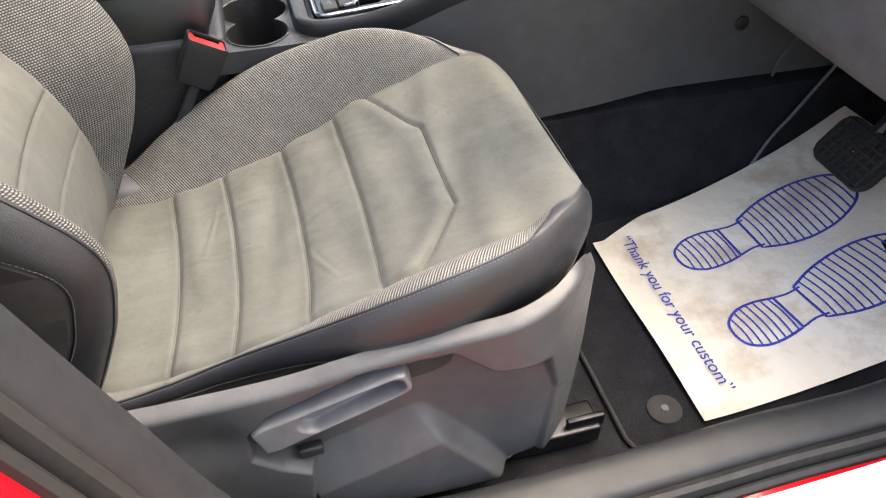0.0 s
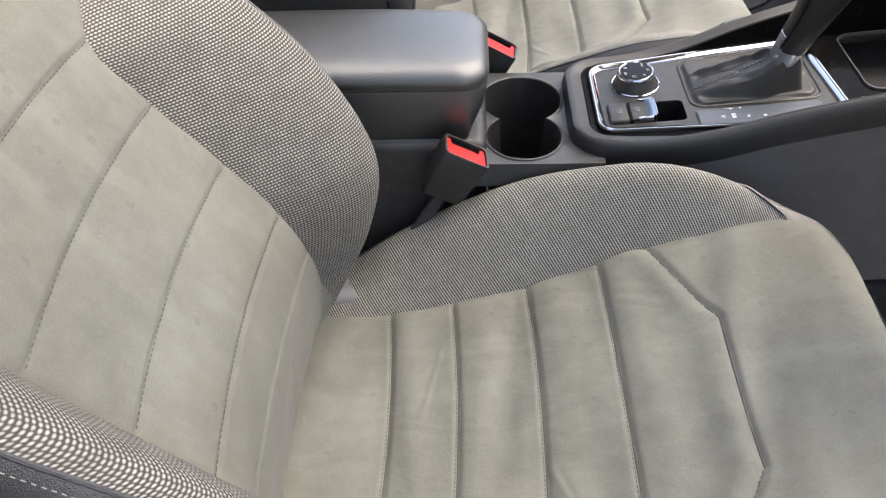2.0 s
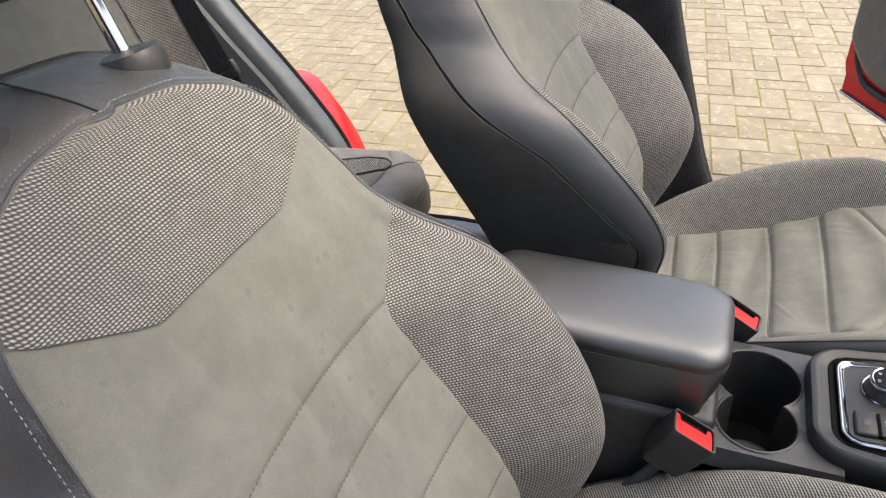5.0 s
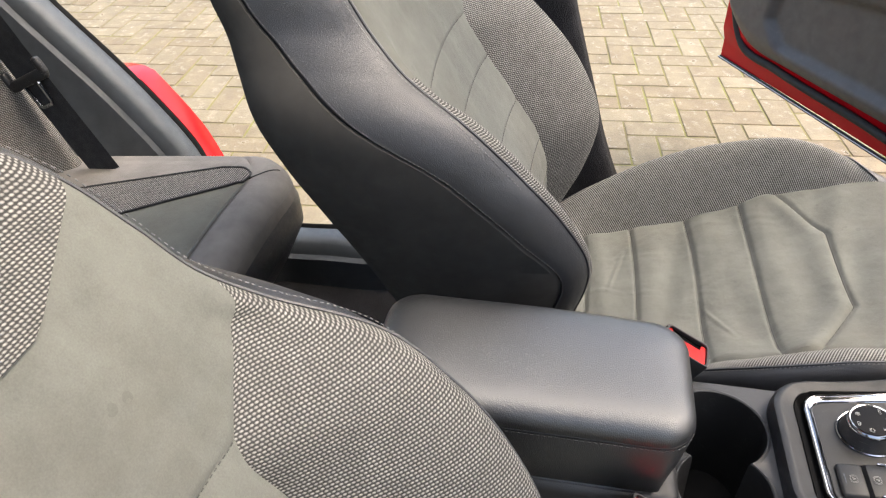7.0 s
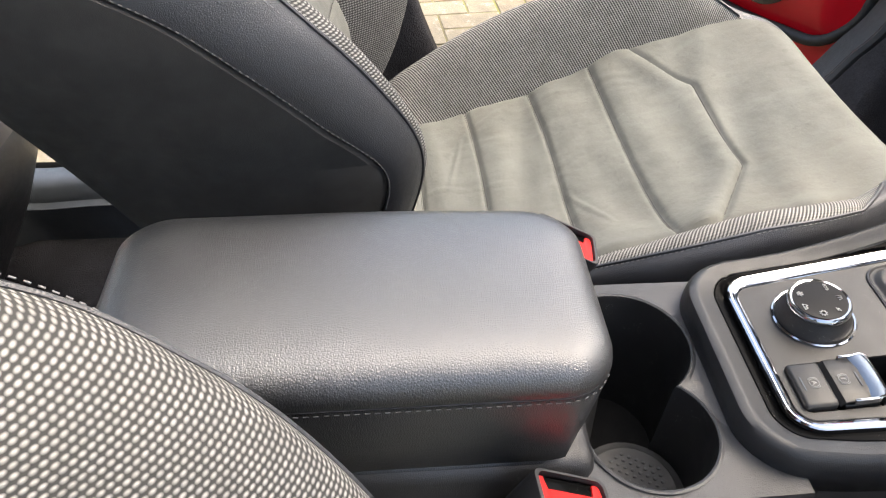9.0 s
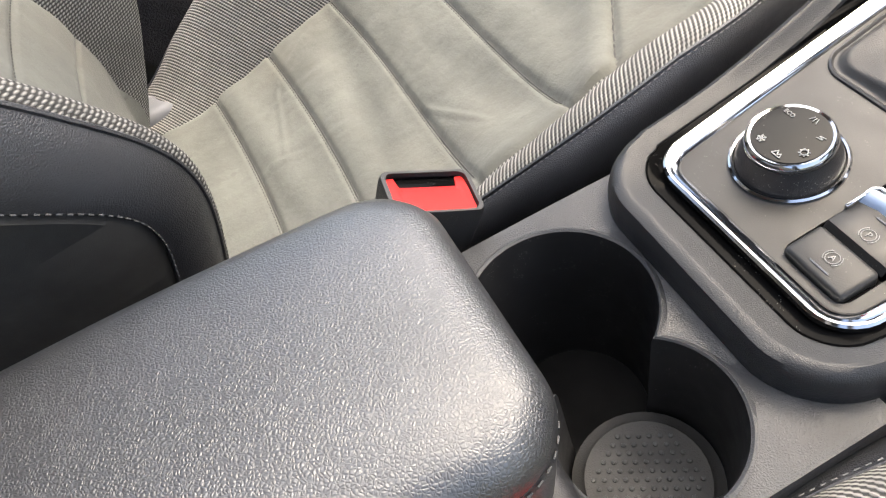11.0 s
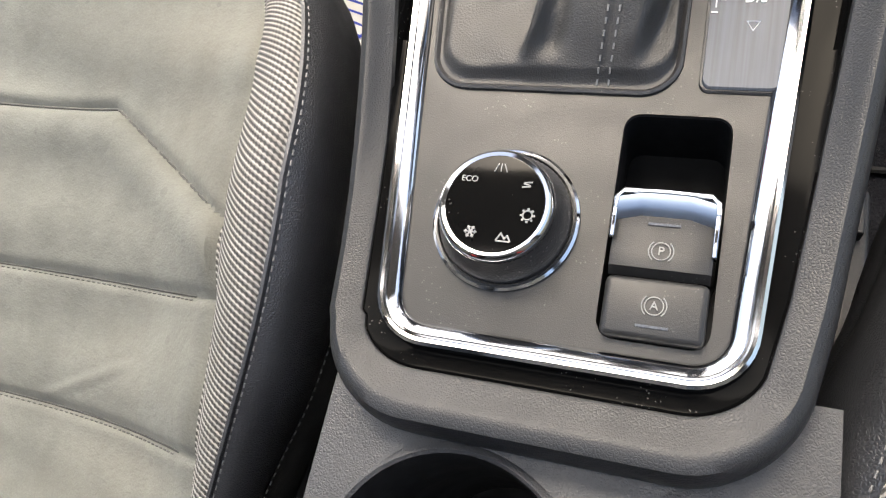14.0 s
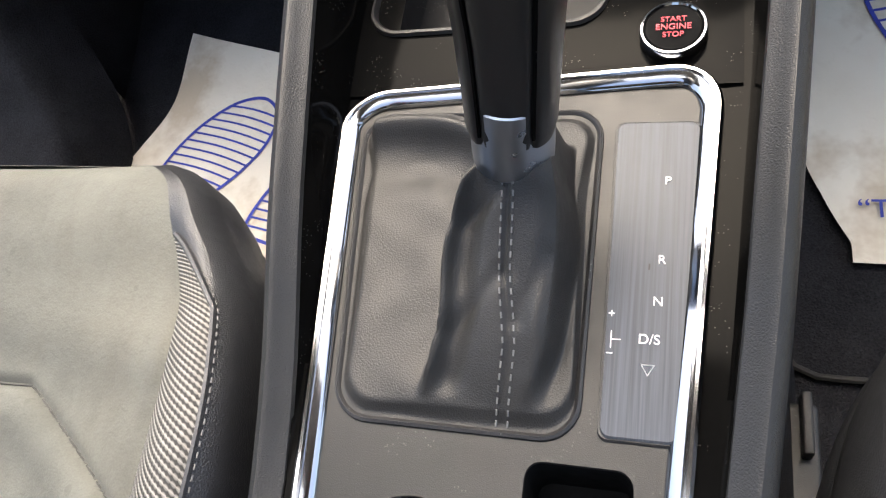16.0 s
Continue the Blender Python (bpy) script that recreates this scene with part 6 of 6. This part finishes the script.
def build_front_tray():
    tray = thing("front_tray", "piano black surround with a deep open storage tray", "storage tray", (CX, 0.42, 0.70))
    zt = lambda y: np.interp(y, [0.35, 0.362, 0.40, 0.43, 0.55], [0.684, 0.6845, 0.688, 0.691, 0.703])
    hole = rounded_loop(-0.071, 0.042, 0.386, 0.520, 0.016, 8)
    c = hole.mean(0)
    d = hole - c
    outer = []
    for p in d:
        reach = min((0.101 - c[0]) / p[0] if p[0] > 0 else (-0.080 - c[0]) / p[0] if p[0] < 0 else 99, (0.56 - c[1]) / p[1] if p[1] > 0 else (0.350 - c[1]) / p[1] if p[1] < 0 else 99)
        outer.append(c + p * reach)
    outer = np.array(outer)
    rows = []
    for k in np.linspace(0, 1, 14):
        q = outer * (1 - k) + hole * k
        rows.append(np.column_stack([q, zt(q[:, 1])]))
    part("tray_surface", grid(np.array(rows), closed_u=True), M_GLOSS, tray, "dusty piano black surround")
    lip = [np.column_stack([c + (hole - c) * s, zt(hole[:, 1]) + h]) for s, h in ((1.03, 0.0004), (1.02, 0.0022), (1.0, 0.0026), (0.985, 0.0012), (0.975, -0.006))]
    part("tray_lip", grid(np.array(lip), closed_u=True), M_BLACKPLASTIC, tray, "black rounded lip")
    well = [np.column_stack([c + (hole - c) * s, np.full(len(hole), 0.0) + (zt(hole[:, 1]) - 0.004 if h is None else h)]) for s, h in ((0.98, None), (0.95, 0.655), (0.90, 0.648), (0.02, 0.647))]
    part("tray_well", grid(np.array(well), closed_u=True), M_BLACKWELL, tray)
    return tray


def build_armrest():
    arm = thing("armrest", "black leather centre armrest lid with side stitching", "armrest", (0.018, -0.16, 0.66))
    x0, x1, y0, y1 = -0.053, 0.088, -0.300, -0.020
    prof = [(0.004, 0.660), (0.0005, 0.664), (-0.0005, 0.690), (-0.0015, 0.720), (-0.0004, 0.7235), (-0.0018, 0.727), (-0.0010, 0.7325), (0.0015, 0.7380), (0.0060, 0.7425), (0.0130, 0.7456), (0.0240, 0.7474), (0.042, 0.7486), (0.060, 0.7491), (0.0690, 0.7492)]
    rows = []
    for inset, z in prof:
        r = max(0.0015, 0.030 - inset * 0.30)
        lp = rounded_loop(x0 + inset, x1 - inset, y0 + inset, y1 - inset, min(r, (x1 - x0) / 2 - inset - 0.0005), 10)
        lp = resample(np.concatenate([lp, lp[:1]]), np.linalg.norm(np.diff(np.concatenate([lp, lp[:1]]), axis=0), axis=1).sum() / 199.5)[:199]
        # the passenger's edge tapers towards the front
        lp[:, 0] += 0.008 * np.clip((lp[:, 1] + 0.16) / 0.14, 0, 1) ** 1.5 * np.clip((0.02 - lp[:, 0]) / 0.06, 0, 1)
        front = 0.020 * np.clip((lp[:, 1] - (y1 - 0.02)) / 0.02, 0, 1) * np.clip((0.70 - z) / 0.04, 0, 1)
        lp[:, 1] -= front
        rows.append(np.column_stack([lp, np.full(len(lp), z)]))
    shell = grid(np.array(rows), closed_u=True)
    lid = part("lid", (shell[0], shell[1] + [tuple(range(len(shell[0]) - 199, len(shell[0])))], None), M_LID, arm, "grained black leather lid", sharp=0)
    part("seam_stitching", stitches(np.concatenate([rows[3], rows[3][:1]]) + [0, 0, 0.0012], 0.0036, 0.0016, 0.0004), M_DARKTHREAD, lid)
    # dark cord standing in for the shade of the lid's groove
    part("seam_line", tube(rows[4] + [0, 0, 0.0002], 0.0009, 5, closed=True), M_RUBBER, lid)
    part("hinge_strip", rbox((0.0185, -0.302, 0.69), (0.10, 0.008, 0.055), 0.003), M_SATIN, arm, "satin strip at the hinge")
    return arm


def build_buckle(at, tilt, yaw, label, stalk):
    """A belt buckle: a tapered shell with a slot and a red push button on top."""
    b = thing("seat_belt_buckle", label, "seat belt buckle", at, "front belt buckles")
    m = Matrix.Translation(at) @ pose(0, 0, 0, tilt, 0, yaw)
    W, Lh = 0.0165, 0.0255
    rows = []
    for z, k in ((-0.060, 0.84), (-0.056, 0.90), (-0.045, 0.96), (-0.02, 1.0), (-0.003, 1.02), (0.0, 0.99), (0.0, 0.90), (-0.003, 0.885)):
        lp = rounded_loop(-W * k, W * k, -Lh * k, Lh * k, 0.005 * k, 5)
        rows.append(np.column_stack([lp, np.full(len(lp), z)]))
    shell = grid(np.array(rows), closed_u=True)
    n = len(rows[0])
    part("shell", moved((shell[0], shell[1] + [tuple(range(n))[::-1]], None), m), M_BLACKPLASTIC, b, "black plastic shell")
    s = stalk
    btn = []
    for y in np.linspace(-Lh * 0.87, Lh * 0.87, 30):
        wide = -0.006 if abs(y) < 0.0165 else -0.0135
        btn.append([(s * x, y, h) for x, h in ((wide, -0.010), (wide, -0.0028), (wide * 0.5 + 0.003, -0.0018), (0.0138, -0.0022), (0.0140, -0.008))])
    part("push_button", moved(grid(btn, flip=s < 0), m), M_BUCKLE, b, "red push button")
    part("slot", moved(rbox((s * -0.0095, 0, -0.006), (0.010, 0.036, 0.004), 0.001), m), M_GLOSS, b)
    part("stalk", moved(rbox((0, 0.004, -0.10), (0.007, 0.014, 0.07), 0.003), m), M_BELT, b, "black webbing stalk")
    return b


# ---- things on the floor ----
def paper_z(x, y):
    return floor_z(y) + 0.015 + 0.0025 * np.sin(x * 21 + y * 9) * np.sin(y * 13 + 1)


def sole_outline(front, n=60):
    """Outlines of a printed shoe sole: the heel and the ball, in its own plan (heel at the origin, toe at +y)."""
    if front:
        pts = [(-0.032, 0.098), (-0.046, 0.135), (-0.053, 0.18), (-0.049, 0.222), (-0.030, 0.258), (0.0, 0.272), (0.032, 0.259), (0.052, 0.222), (0.057, 0.18), (0.050, 0.135), (0.036, 0.098)]
    else:
        pts = [(-0.030, 0.062), (-0.037, 0.03), (-0.033, -0.002), (-0.018, -0.022), (0.002, -0.026), (0.022, -0.020), (0.035, 0.0), (0.038, 0.03), (0.034, 0.062)]
    return np.concatenate([spline(pts, n), [pts[0]]])


def ribbon(path, width, lift, at):
    p = np.asarray(path, float)
    d = np.gradient(p, axis=0)
    d /= np.linalg.norm(d, axis=1, keepdims=True) + 1e-12
    nrm = np.stack([-d[:, 1], d[:, 0]], 1)
    rows = []
    for s in (-0.5, 0.5):
        q = p + nrm * width * s
        rows.append(np.column_stack([q, paper_z(q[:, 0], q[:, 1]) + lift]))
    return grid(np.array(rows).transpose(1, 0, 2))


def build_paper(x0, x1, y0, y1, label, notch, turn_by=0.0):
    ct, st = math.cos(radians(turn_by)), math.sin(radians(turn_by))

    def spin(x, y):
        return x0 + ct * (x - x0) - st * (y - 0.6), 0.6 + st * (x - x0) + ct * (y - 0.6)

    mat_ob = thing("paper_floor_mat", label, "paper mat", ((x0 + x1) / 2, y0, floor_z(y0)), "paper mats")
    Y, T = np.meshgrid(np.linspace(0, 1, 90), np.linspace(0, 1, 60), indexing="ij")
    yy = y0 + (y1 - y0) * Y
    left = x0 + 0.012 - 0.045 * np.clip((yy - 0.56) / 0.4, 0, 1) + 0.032 * np.clip((0.60 - yy) / 0.09, 0, 1) ** 1.5 if notch else x0 + 0.026 * np.exp(-(((yy - 0.69) / 0.075) ** 2))
    right = x1 - (0.17 * np.clip((Y - 0.70) / 0.06, 0, 1) if notch else 0.0)
    xx, yy = spin(left + (right - left) * T, yy)
    sheet = part("sheet", grid(np.stack([xx, yy, paper_z(xx, yy)], 2)), M_PAPER, mat_ob, "cream paper with stains", sharp=0)
    cx = (x0 + x1) / 2
    for ox, turn in ((-0.075, -4.0), (0.085, -6.0)) if notch else ((-0.132, 0.0), (0.030, 0.0)):
        c, s = math.cos(radians(turn)), math.sin(radians(turn))
        def lay(p):
            p = np.array(p, float)
            if not notch:
                # these prints slant across the sheet
                p += np.column_stack([0.36 * p[:, 1], np.full(len(p), -0.019)])
            return np.column_stack(spin(cx + ox + c * p[:, 0] + s * p[:, 1], y0 + 0.135 - s * p[:, 0] + c * p[:, 1]))
        part("sole_outline", ribbon(lay(sole_outline(True)), 0.0042, 0.0012, None), M_BLUEINK, sheet, "blue printed sole outline")
        part("heel_outline", ribbon(lay(sole_outline(False)), 0.0042, 0.0012, None), M_BLUEINK, sheet, "blue printed heel outline")
        for arch in ([(-0.030, 0.062), (-0.026, 0.085), (-0.028, 0.105)], [(0.034, 0.062), (0.030, 0.085), (0.032, 0.105)]):
            part("arch_line", ribbon(lay(spline(arch, 12)), 0.0036, 0.0012, None), M_BLUEINK, sheet)
        for f, lo, hi, step in ((True, 0.110, 0.260, 0.0118), (False, -0.015, 0.056, 0.0115)):
            out = sole_outline(f, 200)
            for v in np.arange(lo, hi, step):
                row = out[np.abs(out[:, 1] - v) < 0.003]
                if len(row) < 2:
                    continue
                a, b = row[:, 0].min(), row[:, 0].max()
                part("print_bar", ribbon(lay(np.column_stack([np.linspace(a, b, 8), v + 0.003 * np.sin(np.linspace(0, 3.1, 8))])), 0.0027, 0.0012, None), M_BLUEINK, sheet)
    lx, ly = spin(cx + 0.01, y0 + 0.052)
    m = Matrix.Translation((lx, ly, float(paper_z(lx, ly)) + 0.003)) @ pose(0, 0, 0, 3.5, 0, turn_by)
    lettering("printed_slogan", "\u201cThank you for your custom\u201d", 0.0268, m, M_BLUEINK, sheet, label="blue printed words")
    return mat_ob


def build_carpet_mat(x0, x1, y0, y1, label):
    mat_ob = thing("carpet_mat", label, "floor mat", ((x0 + x1) / 2, y0, floor_z(y0)), "carpet mats")
    lp = rounded_loop(x0, x1, y0, y1, 0.035, 8)
    lp = resample(np.concatenate([lp, lp[:1]]), 0.02)
    c = lp.mean(0)
    rows = []
    for k, h in [(1.0, 0.0), (1.0, 0.0045)] + [(q, 0.006) for q in np.linspace(0.99, 0.02, 24)]:
        q = c + (lp - c) * k
        rows.append(np.column_stack([q, floor_z(q[:, 1]) + h]))
    part("mat_body", grid(np.array(rows), closed_u=True), M_CARPET, mat_ob)
    edge = np.column_stack([lp, floor_z(lp[:, 1]) + 0.006])
    part("bound_edge", tube(edge, 0.0032, 6, closed=True), M_SIDE, mat_ob, "bound edge")
    return mat_ob


def build_clip():
    m = Matrix.Translation((0.545, 0.452, float(floor_z(0.452)) + 0.006))
    c = thing("mat_clip", "round translucent grey mat clip on the carpet mat", "mat clip", m.translation)
    part("disc", lathe([(0.0235, 0.0), (0.023, 0.003), (0.019, 0.005), (0.010, 0.0045), (0.005, 0.003), (0.0, 0.003)], 40, m), M_SIDE, c)
    part("stud", lathe([(0.0055, 0.003), (0.005, 0.006), (0.0, 0.0065)], 20, m), M_LEVER, c)
    return c


def build_pedal():
    p = thing("brake_pedal", "black rubber brake pedal with a raised grid", "pedal", (0.295, 0.862, 0.455))
    m = Matrix.Translation((0.303, 0.862, 0.447)) @ pose(0, 0, 0, 50, 0, 0)
    lp = rounded_loop(-0.060, 0.060, -0.043, 0.043, 0.024, 8)
    pad = grid(np.array([np.column_stack([lp * k, np.full(len(lp), h)]) for k, h in ((0.97, -0.008), (1.0, -0.004), (1.0, 0.004), (0.97, 0.007), (0.5, 0.008), (0.02, 0.008))]), closed_u=True)
    part("pad", moved(pad, m), M_RUBBER, p)
    bars = [rbox((x, 0, 0.009), (0.005, 0.070, 0.007), 0.001) for x in np.linspace(-0.046, 0.046, 8)] + [rbox((0, y, 0.009), (0.10, 0.005, 0.007), 0.001) for y in np.linspace(-0.033, 0.033, 6)]
    part("grip_ribs", moved(merged(*bars), m), M_SIDE, p)
    part("pedal_arm", tube(spline([(0.30, 0.875, 0.455), (0.30, 0.95, 0.58), (0.30, 1.02, 0.75)], 12), 0.010, 8), M_STEEL, p)
    return p


def build_cable():
    c = thing("cable", "thin grey cable running down the side of the footwell", "cable", (0.15, 0.815, 0.34))
    part("cord", tube(spline([(0.162, 0.80, 0.325), (0.152, 0.838, 0.386), (0.150, 0.865, 0.421), (0.150, 0.892, 0.465), (0.150, 0.93, 0.53), (0.152, 0.97, 0.62)], 40), 0.0028, 8), M_LEVER, c)
    part("branch", tube(spline([(0.150, 0.799, 0.506), (0.149, 0.808, 0.539), (0.150, 0.827, 0.569), (0.152, 0.86, 0.62)], 24), 0.0022, 8), M_PLASTIC, c)
    return c


def build_steering_wheel():
    w = thing("steering_wheel", "black leather steering wheel", "steering wheel", (0.335, 0.40, 1.0))
    m = Matrix.Translation((0.335, 0.40, 1.0)) @ pose(0, 0, 0, 68, 0, 0)
    a = np.linspace(0, 2 * math.pi, 90, endpoint=False)
    part("rim", moved(tube(np.column_stack([0.18 * np.cos(a), 0.18 * np.sin(a), 0 * a]), 0.0165, 16, closed=True), m), M_LEATHER, w, "leather rim")
    part("hub", moved(rbox((0, -0.01, -0.03), (0.19, 0.14, 0.05), 0.022), m), M_BLACKPLASTIC, w)
    for deg in (0, 180, 270):
        d = Matrix.Rotation(radians(deg), 4, "Z")
        part("spoke", moved(rbox((0.13, 0, -0.012), (0.10, 0.045, 0.016), 0.006), m @ d), M_BLACKPLASTIC, w)
    part("column", moved(rbox((0, 0, -0.16), (0.11, 0.11, 0.22), 0.03), m), M_BLACKPLASTIC, w)
    return w


# ---- assembly ----
build_ground()
build_body()
driver = build_seat("driver_seat", "driver's seat in grey suede, woven cloth and black leather", (0.352, 0.0, 0.275))
passenger = copy_thing(driver, pose(-0.333, 0.022, 0.288))
passenger.name = "passenger_seat"
for ob in passenger.children_recursive:
    # its cushion is a little slimmer beside the console
    ob.data = ob.data.copy()
    for v in ob.data.vertices:
        q = ob.matrix_world @ v.co
        if q.z < 0.72:
            v.co.x -= 0.013 * min(1.0, max(0.0, (q.x + 0.233) / 0.08)) * min(1.0, max(0.0, (0.26 - q.y) / 0.12)) * min(1.0, max(0.0, (q.y + 0.20) / 0.10))
tagged(passenger, "passenger seat in grey suede, woven cloth and black leather")
build_seat_trim(driver, 0.352)
build_passenger_door()
build_rear_bench()
build_rear_belt()
build_console()
build_drive_knob()
build_brake_switch()
build_gear_lever()
build_start_button()
build_front_tray()
build_armrest()
build_buckle((0.116, -0.041, 0.669), -30, 4, "black buckle with a red push button beside the driver's seat", 1)
build_buckle((-0.094, -0.003, 0.671), -26, -8, "black buckle with a red push button beside the passenger seat", 1)
build_carpet_mat(0.16, 0.605, 0.385, 0.98, "black carpet mat in the driver's footwell")
build_carpet_mat(-0.660, -0.18, 0.41, 0.95, "black carpet mat in the passenger footwell")
build_clip()
build_paper(0.178, 0.580, 0.490, 0.975, "creased cream paper mat with blue shoe prints on the driver's floor", True)
build_paper(-0.615, -0.23, 0.345, 0.795, "cream paper mat with blue shoe prints on the passenger floor", False, -15.5)
build_pedal()
build_cable()
build_steering_wheel()


# ---- paving blocks, nearest ones singly ----
def build_paving():
    ground = bpy.data.objects["ground"]
    bv, bf = brick_mesh(0.203, 0.1015)
    me = bpy.data.meshes.new("brick")
    me.from_pydata(bv, [], bf)
    me.materials.append(M_BRICK)
    turn = radians(5.0)
    c, s = math.cos(turn), math.sin(turn)
    spots = []
    w = 0.1015
    for i in range(-130, 131):
        for j in range(-130, 131):
            # cell (i, j): lying blocks start where (i - j) % 4 == 0, standing ones where it is 2 over
            k = (i - j) % 4
            if k == 0:
                spots.append(((i + 1.0) * w, (j + 0.5) * w, 0.0))
            elif k == 3:
                spots.append(((i + 0.5) * w, (j + 1.0) * w, 90.0))
    near, far = [], []
    for x, y, a in spots:
        X, Y = c * x - s * y, s * x + c * y
        if not (-7.6 < X < 5.5 and -5.5 < Y < 4.5):
            continue
        (near if (-2.75 < X < -1.05 and -2.0 < Y < 0.75) else far).append((X, Y, a + math.degrees(turn)))
    near.sort(key=lambda q: q[0] ** 2 + (q[1] + 0.4) ** 2)
    far += near[298:]
    rnd = random.Random(7)
    for X, Y, a in near[:298]:
        b = new("brick", me)
        b.parent = ground
        b.matrix_basis = pose(X, Y, rnd.uniform(-0.0015, 0.0015), rnd.uniform(-0.5, 0.5), rnd.uniform(-0.5, 0.5), a + rnd.uniform(-0.4, 0.4))
    V, F = [], []
    B = np.array(bv)
    for X, Y, a in far:
        r = radians(a + rnd.uniform(-0.4, 0.4))
        q = np.column_stack([X + math.cos(r) * B[:, 0] - math.sin(r) * B[:, 1], Y + math.sin(r) * B[:, 0] + math.cos(r) * B[:, 1], B[:, 2] + rnd.uniform(-0.0015, 0.0015)])
        F += [tuple(i + len(V) * len(B) for i in f) for f in bf]
        V.append(q)
    rest = part("paving_blocks", (np.concatenate(V), F, None), M_BRICK_FAR, ground, smooth=False)
    tagged(rest, kind="stuff")


build_paving()
